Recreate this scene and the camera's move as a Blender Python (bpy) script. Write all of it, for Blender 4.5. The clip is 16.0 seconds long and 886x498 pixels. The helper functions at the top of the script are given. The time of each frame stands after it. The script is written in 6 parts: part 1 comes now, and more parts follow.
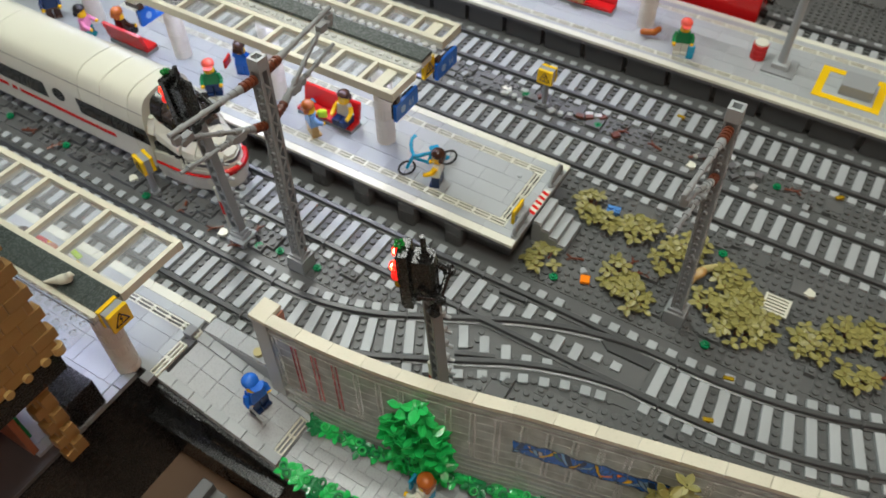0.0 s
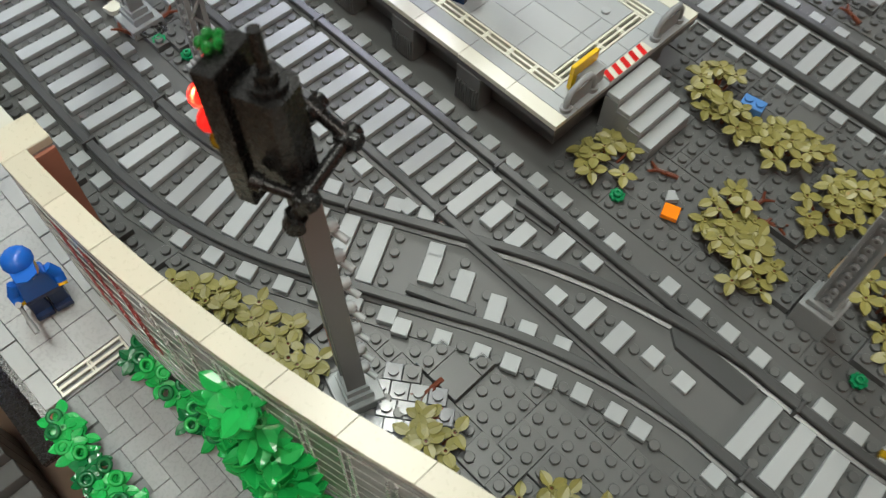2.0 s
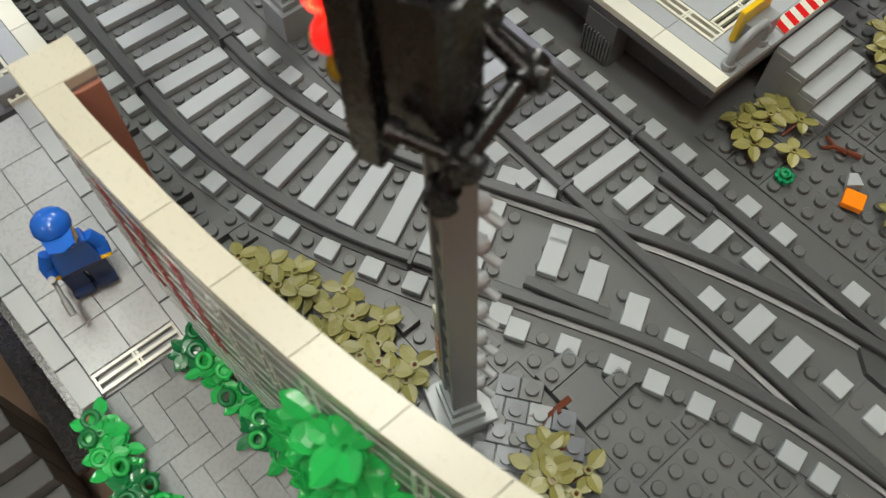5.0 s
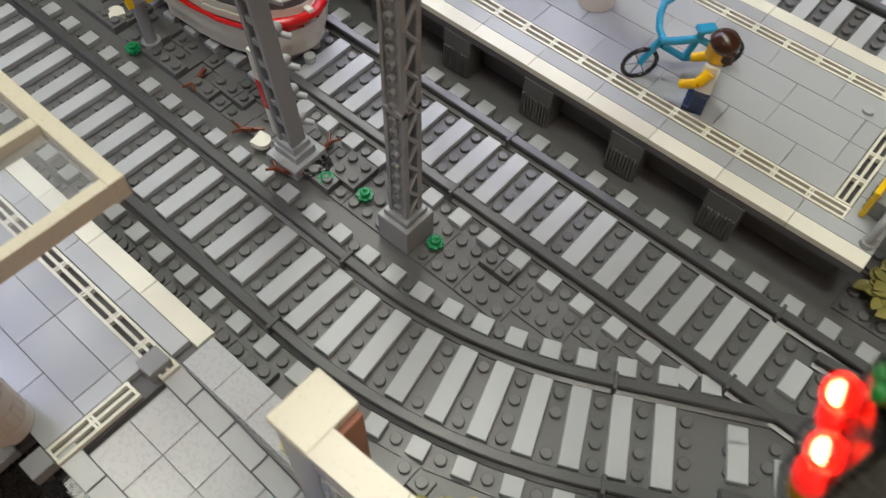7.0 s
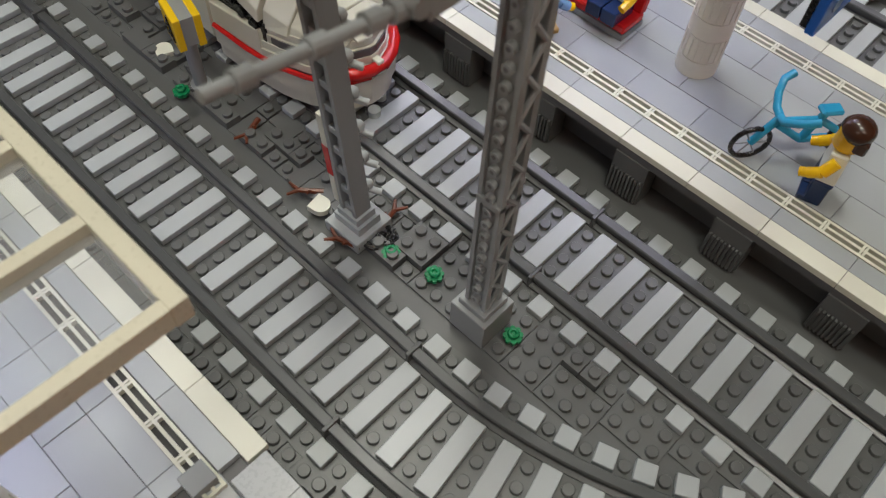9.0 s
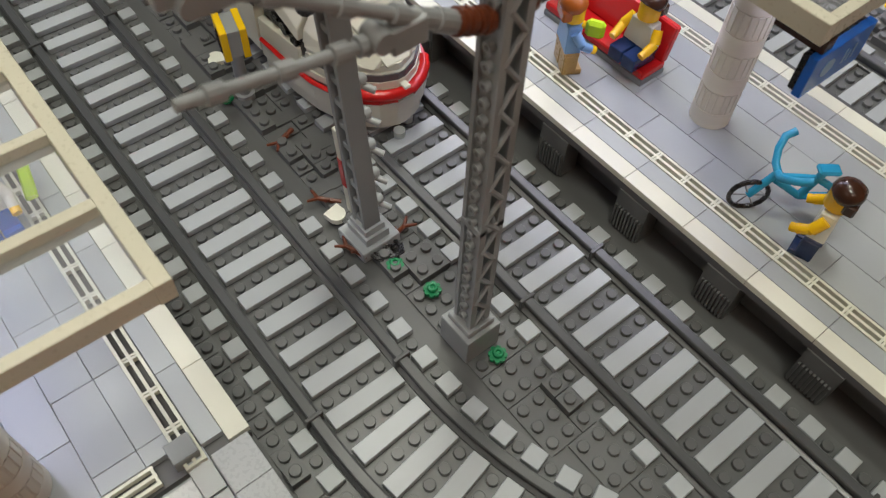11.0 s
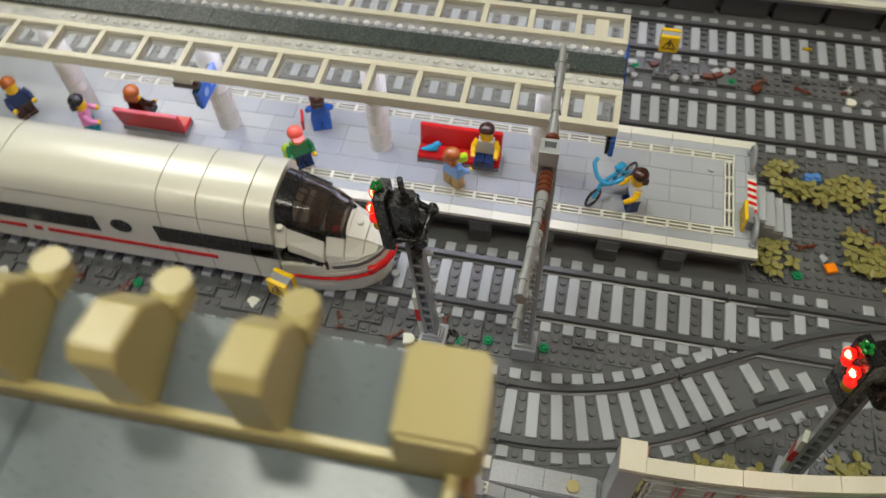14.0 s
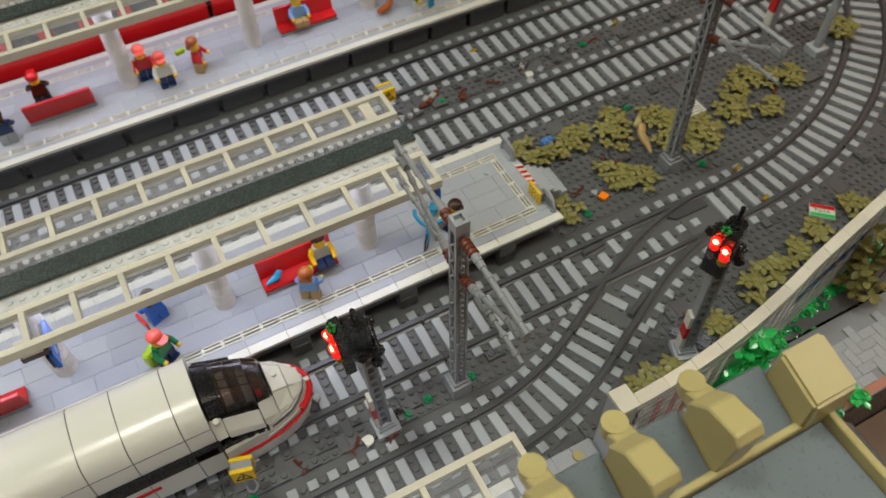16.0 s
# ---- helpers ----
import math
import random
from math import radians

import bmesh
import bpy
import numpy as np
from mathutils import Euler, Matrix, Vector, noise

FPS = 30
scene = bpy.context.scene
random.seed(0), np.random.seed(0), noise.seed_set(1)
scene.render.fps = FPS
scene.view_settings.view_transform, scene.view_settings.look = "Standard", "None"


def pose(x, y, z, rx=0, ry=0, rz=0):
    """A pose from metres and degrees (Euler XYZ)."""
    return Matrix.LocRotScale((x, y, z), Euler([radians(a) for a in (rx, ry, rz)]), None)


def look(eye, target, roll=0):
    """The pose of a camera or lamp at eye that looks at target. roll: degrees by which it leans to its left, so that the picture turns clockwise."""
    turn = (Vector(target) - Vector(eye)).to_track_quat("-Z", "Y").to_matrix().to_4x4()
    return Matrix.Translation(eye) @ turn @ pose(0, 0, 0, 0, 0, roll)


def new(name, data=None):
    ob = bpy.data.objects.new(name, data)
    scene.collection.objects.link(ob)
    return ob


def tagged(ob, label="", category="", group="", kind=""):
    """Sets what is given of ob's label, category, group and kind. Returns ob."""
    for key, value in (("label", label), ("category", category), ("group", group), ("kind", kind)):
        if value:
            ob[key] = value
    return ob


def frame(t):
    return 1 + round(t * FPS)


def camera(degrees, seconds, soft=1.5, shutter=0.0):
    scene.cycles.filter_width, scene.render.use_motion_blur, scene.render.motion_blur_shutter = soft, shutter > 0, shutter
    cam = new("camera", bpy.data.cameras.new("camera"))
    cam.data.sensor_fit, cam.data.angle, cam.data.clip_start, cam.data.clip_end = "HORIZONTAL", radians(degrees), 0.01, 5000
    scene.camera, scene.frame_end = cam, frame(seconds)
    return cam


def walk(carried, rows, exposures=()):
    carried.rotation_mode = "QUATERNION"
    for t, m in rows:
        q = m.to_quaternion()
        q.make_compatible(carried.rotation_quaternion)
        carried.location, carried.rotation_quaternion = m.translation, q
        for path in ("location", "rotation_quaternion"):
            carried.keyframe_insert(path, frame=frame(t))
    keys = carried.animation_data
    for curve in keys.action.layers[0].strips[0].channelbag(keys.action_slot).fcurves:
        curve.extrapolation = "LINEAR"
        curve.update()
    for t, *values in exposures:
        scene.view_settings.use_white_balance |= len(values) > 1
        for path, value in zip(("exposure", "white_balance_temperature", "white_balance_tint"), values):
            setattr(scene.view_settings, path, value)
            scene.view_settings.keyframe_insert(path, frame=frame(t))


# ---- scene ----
cam = camera(58.1, 16.0, soft=1.2, shutter=0.3)
cam.data.dof.use_dof, cam.data.dof.focus_distance, cam.data.dof.aperture_fstop = True, 0.34, 22.0
PATH = [
    (0, (0.2903, -0.3522, 0.5244), (0.1868, -0.1864, 0.2968), -0.68),
    (0.5, (0.2622, -0.3003, 0.4721), (0.1568, -0.1386, 0.2424), -0.73),
    (1, (0.2567, -0.2442, 0.4143), (0.1502, -0.0974, 0.1753), -0.05),
    (1.5, (0.2501, -0.2028, 0.3541), (0.1451, -0.0718, 0.1055), 2.55),
    (2, (0.2410, -0.1715, 0.3133), (0.1349, -0.0568, 0.0571), 3.34),
    (2.5, (0.2172, -0.1538, 0.2745), (0.1161, -0.0510, 0.0114), 5.15),
    (3, (0.2154, -0.1478, 0.2423), (0.1119, -0.0540, -0.0231), 3.93),
    (5.5, (0.1811, -0.1729, 0.2677), (0.0719, -0.0703, 0.0079), 0.74),
    (6, (0.1633, -0.1803, 0.2798), (0.0569, -0.0692, 0.0222), 0.77),
    (6.5, (0.1315, -0.1874, 0.2812), (0.0269, -0.0664, 0.0273), 1.54),
    (7, (0.0924, -0.1858, 0.2808), (-0.0115, -0.0588, 0.0296), 2.07),
    (7.5, (0.0658, -0.1819, 0.2804), (-0.0400, -0.0536, 0.0307), 2.38),
    (8, (0.0525, -0.1813, 0.2738), (-0.0514, -0.0480, 0.0259), 3.89),
    (8.5, (0.0464, -0.1675, 0.2739), (-0.0587, -0.0427, 0.0222), 2.52),
    (9, (0.0425, -0.1687, 0.2657), (-0.0663, -0.0424, 0.0163), 3.78),
    (11.5, (0.0718, -0.1578, 0.2947), (-0.0603, -0.0448, 0.0502), 2.83),
    (12, (0.0723, -0.1777, 0.3237), (-0.0556, -0.0581, 0.0801), 3.38),
    (12.5, (0.0709, -0.2067, 0.3629), (-0.0488, -0.0756, 0.1210), 2.59),
    (13, (0.0639, -0.2547, 0.4106), (-0.0387, -0.1060, 0.1711), 1.86),
    (13.5, (0.0326, -0.2872, 0.4640), (-0.0404, -0.1299, 0.2192), -0.94),
    (14, (-0.0333, -0.3098, 0.5043), (-0.0728, -0.1450, 0.2568), -2.30),
    (14.5, (-0.1126, -0.2940, 0.5396), (-0.1064, -0.1296, 0.2888), -0.87),
    (15, (-0.1484, -0.2995, 0.5615), (-0.1045, -0.1367, 0.3134), -0.85),
    (15.5, (-0.1661, -0.2997, 0.5689), (-0.1000, -0.1379, 0.3251), -1.61),
    (16, (-0.1797, -0.3004, 0.5721), (-0.0987, -0.1408, 0.3313), -1.13),
]
EXPOSURE = [(0.0, 0.08, 6500, 10), (3.0, 0.19, 6500, 10), (6.0, 0.12, 6750, 13), (7.5, -0.13, 6850, 14), (9.0, -0.24, 6800, 13), (12.5, -0.17, 6900, 12), (14.0, -0.19, 6900, 12), (15.0, -0.28, 6750, 13), (16.0, -0.3, 6750, 13)]
walk(cam, [(t, look(eye, target, roll)) for t, eye, target, roll in PATH], EXPOSURE)

# ---- light: hall with ceiling lamps and added fill lamps, cold strips under the platform roofs ----
random.seed(4)
S = 0.008  # one stud pitch in metres; the layout is laid out in studs
world = bpy.data.worlds.new("hall")
scene.world = world
world.use_nodes = True
world.node_tree.nodes["Background"].inputs[0].default_value = (1.0, 0.96, 0.9, 1)
world.node_tree.nodes["Background"].inputs[1].default_value = 0.05


def area(name, x, y, z, sx, sy, watts, color, target=None):
    lamp = bpy.data.lights.new(name, "AREA")
    lamp.shape, lamp.size, lamp.size_y, lamp.energy, lamp.color = "RECTANGLE", sx, sy, watts, color
    ob = new(name, lamp)
    ob.matrix_world = look((x, y, z), target) if target else pose(x, y, z)
    return ob


# first and third follow glints on the tiles; the other four are added fill
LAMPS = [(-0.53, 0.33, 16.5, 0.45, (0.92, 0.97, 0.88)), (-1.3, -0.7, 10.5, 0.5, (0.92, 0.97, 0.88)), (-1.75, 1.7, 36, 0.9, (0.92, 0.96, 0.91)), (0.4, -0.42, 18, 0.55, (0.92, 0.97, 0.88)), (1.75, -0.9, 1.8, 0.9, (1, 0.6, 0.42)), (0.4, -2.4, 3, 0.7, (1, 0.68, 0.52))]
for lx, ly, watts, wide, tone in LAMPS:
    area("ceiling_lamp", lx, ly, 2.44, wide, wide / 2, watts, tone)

# ---- materials ----


def plastic(name, color, rough=0.28, vary=0.05, bump=0.02):
    m = bpy.data.materials.new(name)
    m.use_nodes = True
    nt = m.node_tree
    b = nt.nodes["Principled BSDF"]
    b.inputs["Roughness"].default_value = rough
    b.inputs["IOR"].default_value = 1.5
    geo = nt.nodes.new("ShaderNodeNewGeometry")
    big = nt.nodes.new("ShaderNodeTexNoise")
    big.inputs["Scale"].default_value = 22.0
    big.inputs["Detail"].default_value = 3.0
    fine = nt.nodes.new("ShaderNodeTexNoise")
    fine.inputs["Scale"].default_value = 700.0
    fine.inputs["Detail"].default_value = 2.0
    nt.links.new(geo.outputs["Position"], big.inputs["Vector"])
    nt.links.new(geo.outputs["Position"], fine.inputs["Vector"])
    info = nt.nodes.new("ShaderNodeObjectInfo")
    add = nt.nodes.new("ShaderNodeMath")
    add.operation = "ADD"
    nt.links.new(info.outputs["Random"], add.inputs[0])
    nt.links.new(geo.outputs["Random Per Island"], add.inputs[1])
    frac = nt.nodes.new("ShaderNodeMath")
    frac.operation = "FRACT"
    nt.links.new(add.outputs[0], frac.inputs[0])
    mix = nt.nodes.new("ShaderNodeMath")
    mix.operation = "ADD"
    nt.links.new(frac.outputs[0], mix.inputs[0])
    calm = nt.nodes.new("ShaderNodeMapRange")
    calm.inputs["To Min"].default_value, calm.inputs["To Max"].default_value = 0.4, 0.6
    nt.links.new(big.outputs["Fac"], calm.inputs["Value"])
    nt.links.new(calm.outputs["Result"], mix.inputs[1])
    rng = nt.nodes.new("ShaderNodeMapRange")
    rng.inputs["From Min"].default_value, rng.inputs["From Max"].default_value = 0.2, 1.8
    rng.inputs["To Min"].default_value, rng.inputs["To Max"].default_value = 1 - 1.6 * vary, 1 + 1.6 * vary
    nt.links.new(mix.outputs[0], rng.inputs["Value"])
    hsv = nt.nodes.new("ShaderNodeHueSaturation")
    hsv.inputs["Color"].default_value = (*color, 1)
    nt.links.new(rng.outputs["Result"], hsv.inputs["Value"])
    nt.links.new(hsv.outputs["Color"], b.inputs["Base Color"])
    rr = nt.nodes.new("ShaderNodeMapRange")
    rr.inputs["To Min"].default_value, rr.inputs["To Max"].default_value = max(rough - 0.05, 0.03), rough + 0.07
    nt.links.new(fine.outputs["Fac"], rr.inputs["Value"])
    nt.links.new(rr.outputs["Result"], b.inputs["Roughness"])
    bp = nt.nodes.new("ShaderNodeBump")
    bp.inputs["Strength"].default_value = bump * 2
    bp.inputs["Distance"].default_value = 0.0004
    nt.links.new(fine.outputs["Fac"], bp.inputs["Height"])
    nt.links.new(bp.outputs["Normal"], b.inputs["Normal"])
    return m


DGREY = plastic("dark_grey_plastic", (0.098, 0.103, 0.102), 0.33, 0.12)
RAILGREY = plastic("rail_grey_plastic", (0.066, 0.07, 0.071), 0.3, 0.06)
LGREY = plastic("light_grey_plastic", (0.345, 0.375, 0.385), 0.31, 0.06)
MGREY = plastic("mid_grey_plastic", (0.255, 0.275, 0.28), 0.3, 0.06)
FOOTGREY = plastic("footway_grey_plastic", (0.37, 0.395, 0.405), 0.27, 0.05)
WHITE = plastic("white_plastic", (0.65, 0.66, 0.56), 0.22, 0.03)
COLUMN = plastic("warm_white_plastic", (0.72, 0.7, 0.62), 0.3, 0.03)
CREAM = plastic("aged_white_plastic", (0.6, 0.585, 0.475), 0.28, 0.05)
SHEEN = plastic("glossy_grey_plastic", (0.17, 0.18, 0.2), 0.17, 0.08)
BLACK = plastic("black_plastic", (0.01, 0.01, 0.01), 0.26, 0.05)
RED = plastic("red_plastic", (0.55, 0.012, 0.012), 0.2, 0.05)
BLUE = plastic("blue_plastic", (0.012, 0.13, 0.58), 0.22, 0.05)
YELLOW = plastic("yellow_plastic", (0.8, 0.52, 0.01), 0.22, 0.04)
TAN = plastic("tan_plastic", (0.43, 0.37, 0.155), 0.3, 0.05)
BROWN = plastic("reddish_brown_plastic", (0.12, 0.03, 0.012), 0.3, 0.1)
DTAN = plastic("dark_tan_plastic", (0.31, 0.18, 0.058), 0.35, 0.08)
GREEN = plastic("bright_green_plastic", (0.016, 0.47, 0.095), 0.22, 0.12)
FLOWER = plastic("flower_green_plastic", (0.004, 0.23, 0.085), 0.25, 0.08)
OLIVE = plastic("olive_green_plastic", (0.225, 0.21, 0.062), 0.34, 0.1)
SLATE = plastic("slate_roof_plastic", (0.14, 0.17, 0.18), 0.28, 0.06)
SPINE = plastic("dark_roof_tile_plastic", (0.05, 0.064, 0.06), 0.26, 0.07)
NOUGAT = plastic("nougat_plastic", (0.42, 0.17, 0.09), 0.3, 0.05)
AZURE = plastic("azure_plastic", (0.02, 0.33, 0.55), 0.22, 0.05)


def clear(name, tint, body, rough, share, ior=1.45, milky=0.0, gloss=1.0):
    """See-through plastic: clear, with a share of a solid tint and a Fresnel gloss."""
    m = bpy.data.materials.new(name)
    m.use_nodes = True
    nt = m.node_tree
    out, b = nt.nodes["Material Output"], nt.nodes["Principled BSDF"]
    b.inputs["Base Color"].default_value = (*body, 1)
    b.inputs["Roughness"].default_value = rough
    tr = nt.nodes.new("ShaderNodeBsdfTransparent")
    tr.inputs["Color"].default_value = (*tint, 1)
    gl = nt.nodes.new("ShaderNodeBsdfGlossy")
    gl.inputs["Roughness"].default_value = rough
    gl.inputs["Color"].default_value = (gloss, gloss, gloss, 1)
    fr = nt.nodes.new("ShaderNodeFresnel")
    fr.inputs["IOR"].default_value = ior
    noise_tex = nt.nodes.new("ShaderNodeTexNoise")
    noise_tex.inputs["Scale"].default_value = 90.0
    geo = nt.nodes.new("ShaderNodeNewGeometry")
    nt.links.new(geo.outputs["Position"], noise_tex.inputs["Vector"])
    sh = nt.nodes.new("ShaderNodeMapRange")
    sh.inputs["To Min"].default_value, sh.inputs["To Max"].default_value = share * 0.5, share * 1.5
    nt.links.new(noise_tex.outputs["Fac"], sh.inputs["Value"])
    m1, m2, m3 = (nt.nodes.new("ShaderNodeMixShader") for k in range(3))
    nt.links.new(sh.outputs["Result"], m1.inputs[0])
    nt.links.new(tr.outputs[0], m1.inputs[1])
    milk = nt.nodes.new("ShaderNodeBsdfTranslucent")
    milk.inputs["Color"].default_value = (*body, 1)
    m3.inputs[0].default_value = milky
    nt.links.new(b.outputs[0], m3.inputs[1])
    nt.links.new(milk.outputs[0], m3.inputs[2])
    nt.links.new(m3.outputs[0], m1.inputs[2])
    nt.links.new(fr.outputs[0], m2.inputs[0])
    nt.links.new(m1.outputs[0], m2.inputs[1])
    nt.links.new(gl.outputs[0], m2.inputs[2])
    nt.links.new(m2.outputs[0], out.inputs["Surface"])
    return m


def glow(name, color, power):
    m = bpy.data.materials.new(name)
    m.use_nodes = True
    b = m.node_tree.nodes["Principled BSDF"]
    b.inputs["Base Color"].default_value = (*color, 1)
    b.inputs["Roughness"].default_value = 0.2
    b.inputs["Emission Color"].default_value = (*color, 1)
    b.inputs["Emission Strength"].default_value = power
    return m


CLEAR = clear("clear_pane_plastic", (0.95, 0.96, 0.97), (0.8, 0.82, 0.86), 0.22, 0.09, 1.16, gloss=0.35)
BLOCK = clear("clear_brick_plastic", (0.96, 0.985, 0.97), (0.9, 0.95, 0.9), 0.14, 0.72, milky=0.6, gloss=0.6)
SMOKE = clear("smoked_plastic", (0.62, 0.54, 0.47), (0.1, 0.08, 0.065), 0.12, 0.25)
FROST = clear("frosted_clear_plastic", (0.95, 0.97, 0.95), (0.93, 0.95, 0.93), 0.15, 0.55, milky=0.35)
TUBE = clear("bright_clear_plastic", (0.97, 0.99, 0.97), (0.95, 0.97, 0.95), 0.12, 0.62, milky=0.3)
REDGLINT = clear("clear_red_glint", (0.95, 0.5, 0.5), (0.85, 0.22, 0.22), 0.1, 0.42, milky=0.5)
CGREEN = clear("clear_green_plastic", (0.05, 0.6, 0.15), (0.01, 0.3, 0.05), 0.1, 0.6)
CYELLOW = clear("clear_yellow_plastic", (0.9, 0.7, 0.1), (0.6, 0.4, 0.02), 0.1, 0.5)
REDLIT = clear("lit_red_lamp", (1.0, 0.55, 0.42), (0.9, 0.02, 0.01), 0.2, 0.5)
lit = REDLIT.node_tree.nodes["Principled BSDF"]
lit.inputs["Emission Color"].default_value, lit.inputs["Emission Strength"].default_value = (1.0, 0.006, 0.004, 1), 6.0
REDDIM = glow("dimly_lit_red_lamp", (0.8, 0.02, 0.015), 0.7)
REDCORE = glow("lit_lamp_core", (1.0, 0.5, 0.25), 40.0)
STRIP = glow("cold_lamp_strip", (0.75, 0.82, 1.0), 6.0)
PANEL = glow("lamp_panel", (1.0, 0.95, 0.87), 9.0)
BRICK = plastic("reddish_brick_plastic", (0.48, 0.21, 0.145), 0.4, 0.08)
BROWNFLOOR = plastic("brown_board", (0.16, 0.1, 0.06), 0.5, 0.1)
ORANGE = plastic("orange_plastic", (0.9, 0.24, 0.01), 0.2, 0.04)
LIME = plastic("lime_plastic", (0.4, 0.62, 0.02), 0.22, 0.05)
SKIN = plastic("yellow_figure_plastic", (0.85, 0.5, 0.01), 0.2, 0.03)
NAVY = plastic("navy_plastic", (0.01, 0.03, 0.1), 0.22, 0.05)
SKYBLUE = plastic("sky_blue_plastic", (0.2, 0.4, 0.7), 0.22, 0.05)
PINK = plastic("pink_plastic", (0.75, 0.25, 0.45), 0.22, 0.05)
DBROWN = plastic("dark_brown_plastic", (0.045, 0.018, 0.01), 0.22, 0.08)
GINGER = plastic("dark_orange_plastic", (0.38, 0.1, 0.015), 0.22, 0.06)
CORAL = plastic("coral_plastic", (0.85, 0.12, 0.08), 0.22, 0.05)
BRICKBLUE = plastic("medium_blue_plastic", (0.085, 0.24, 0.56), 0.22, 0.05)
TEAL = plastic("teal_plastic", (0.01, 0.2, 0.24), 0.22, 0.05)
DGREEN = plastic("dark_green_plastic", (0.006, 0.19, 0.055), 0.2, 0.1)
GOLD = plastic("tan_gold_plastic", (0.45, 0.3, 0.11), 0.28, 0.06)
PLASTER = plastic("hall_wall_paint", (0.32, 0.29, 0.25), 0.7, 0.05)
# brown for unseen surfaces, picked for the warm light they bounce back
BROWNBOUNCE = plastic("brown_bounce_surface", (0.36, 0.19, 0.13), 0.6, 0.1)
REDBOUNCE = plastic("red_bounce_panel", (0.66, 0.21, 0.11), 0.5, 0.12)
CEIL = plastic("hall_ceiling_paint", (0.42, 0.41, 0.39), 0.8, 0.03)
CARPET = plastic("hall_floor_covering", (0.09, 0.08, 0.075), 0.8, 0.12)

# ---- building blocks (studs in, metres out) ----


def thing(name, x, y, z, label, category, group="", kind=""):
    ob = new(name)
    ob.empty_display_size = 0.01
    ob.matrix_world = Matrix.Translation((x * S, y * S, z * S))
    return tagged(ob, label, category, group, kind)


def mesh_of(name, bm, material):
    bmesh.ops.scale(bm, vec=(S, S, S), verts=bm.verts)
    me = bpy.data.meshes.new(name)
    bm.to_mesh(me)
    bm.free()
    me.materials.append(material)
    return me


def part(name, bm, parent, material=None, label="", at=None):
    me = mesh_of(name, bm, material) if isinstance(bm, bmesh.types.BMesh) else bm
    ob = new(name, me)
    ob.parent = parent
    if at is not None:
        ob.matrix_basis = at
    if label:
        ob["label"] = label
    return ob


def single(name, bm, material, label, category, group="", kind="", at=None):
    ob = new(name, mesh_of(name, bm, material))
    if at is not None:
        ob.matrix_world = at
    return tagged(ob, label, category, group, kind)


def spot(x, y, z, rz=0.0, rx=0.0, ry=0.0):
    return pose(x * S, y * S, z * S, rx, ry, rz)


def box(bm, x0, x1, y0, y1, z0, z1, bevel=0.0):
    vs = [bm.verts.new(p) for p in ((x0, y0, z0), (x1, y0, z0), (x1, y1, z0), (x0, y1, z0), (x0, y0, z1), (x1, y0, z1), (x1, y1, z1), (x0, y1, z1))]
    fs = [bm.faces.new([vs[i] for i in f]) for f in ((3, 2, 1, 0), (4, 5, 6, 7), (0, 1, 5, 4), (1, 2, 6, 5), (2, 3, 7, 6), (3, 0, 4, 7))]
    if bevel:
        es = list({e for f in fs for e in f.edges})
        bmesh.ops.bevel(bm, geom=es, offset=bevel, segments=1, affect="EDGES")
    return bm


def bx(*a, bevel=0.0):
    return box(bmesh.new(), *a, bevel=bevel)


def cyl(bm, x, y, z0, z1, r, n=12, r2=None):
    r2 = r if r2 is None else r2
    lo = [bm.verts.new((x + r * math.cos(a), y + r * math.sin(a), z0)) for a in [2 * math.pi * i / n for i in range(n)]]
    hi = [bm.verts.new((x + r2 * math.cos(a), y + r2 * math.sin(a), z1)) for a in [2 * math.pi * i / n for i in range(n)]]
    for i in range(n):
        bm.faces.new((lo[i], lo[(i + 1) % n], hi[(i + 1) % n], hi[i])).smooth = n > 7
    bm.faces.new([bm.verts.new(v.co) for v in hi])
    bm.faces.new([bm.verts.new(v.co) for v in lo[::-1]])
    return bm


def cy(*a, **k):
    return cyl(bmesh.new(), *a, **k)


def rod(bm, p, q, r, n=10, r2=None):
    p, q = Vector(p), Vector(q)
    r2 = r if r2 is None else r2
    m = (q - p).to_track_quat("Z", "Y").to_matrix()
    lo = [bm.verts.new(p + m @ Vector((r * math.cos(a), r * math.sin(a), 0))) for a in [2 * math.pi * i / n for i in range(n)]]
    hi = [bm.verts.new(q + m @ Vector((r2 * math.cos(a), r2 * math.sin(a), 0))) for a in [2 * math.pi * i / n for i in range(n)]]
    for i in range(n):
        bm.faces.new((lo[i], lo[(i + 1) % n], hi[(i + 1) % n], hi[i])).smooth = n > 7
    bm.faces.new([bm.verts.new(v.co) for v in hi])
    bm.faces.new([bm.verts.new(v.co) for v in lo[::-1]])
    return bm


def lathe(p, q, profile, n=12):
    """A round bar from p to q whose outline is (distance from p, radius) pairs."""
    bm = bmesh.new()
    p, q = Vector(p), Vector(q)
    axis = (q - p).normalized()
    m = (q - p).to_track_quat("Z", "Y").to_matrix()
    rings = [[bm.verts.new(p + axis * d + m @ Vector((r * math.cos(6.28318 * j / n), r * math.sin(6.28318 * j / n), 0))) for j in range(n)] for d, r in profile]
    for a, b in zip(rings, rings[1:]):
        for j in range(n):
            bm.faces.new((a[j], a[(j + 1) % n], b[(j + 1) % n], b[j]))
    bm.faces.new(rings[0][::-1])
    bm.faces.new(rings[-1])
    return bm


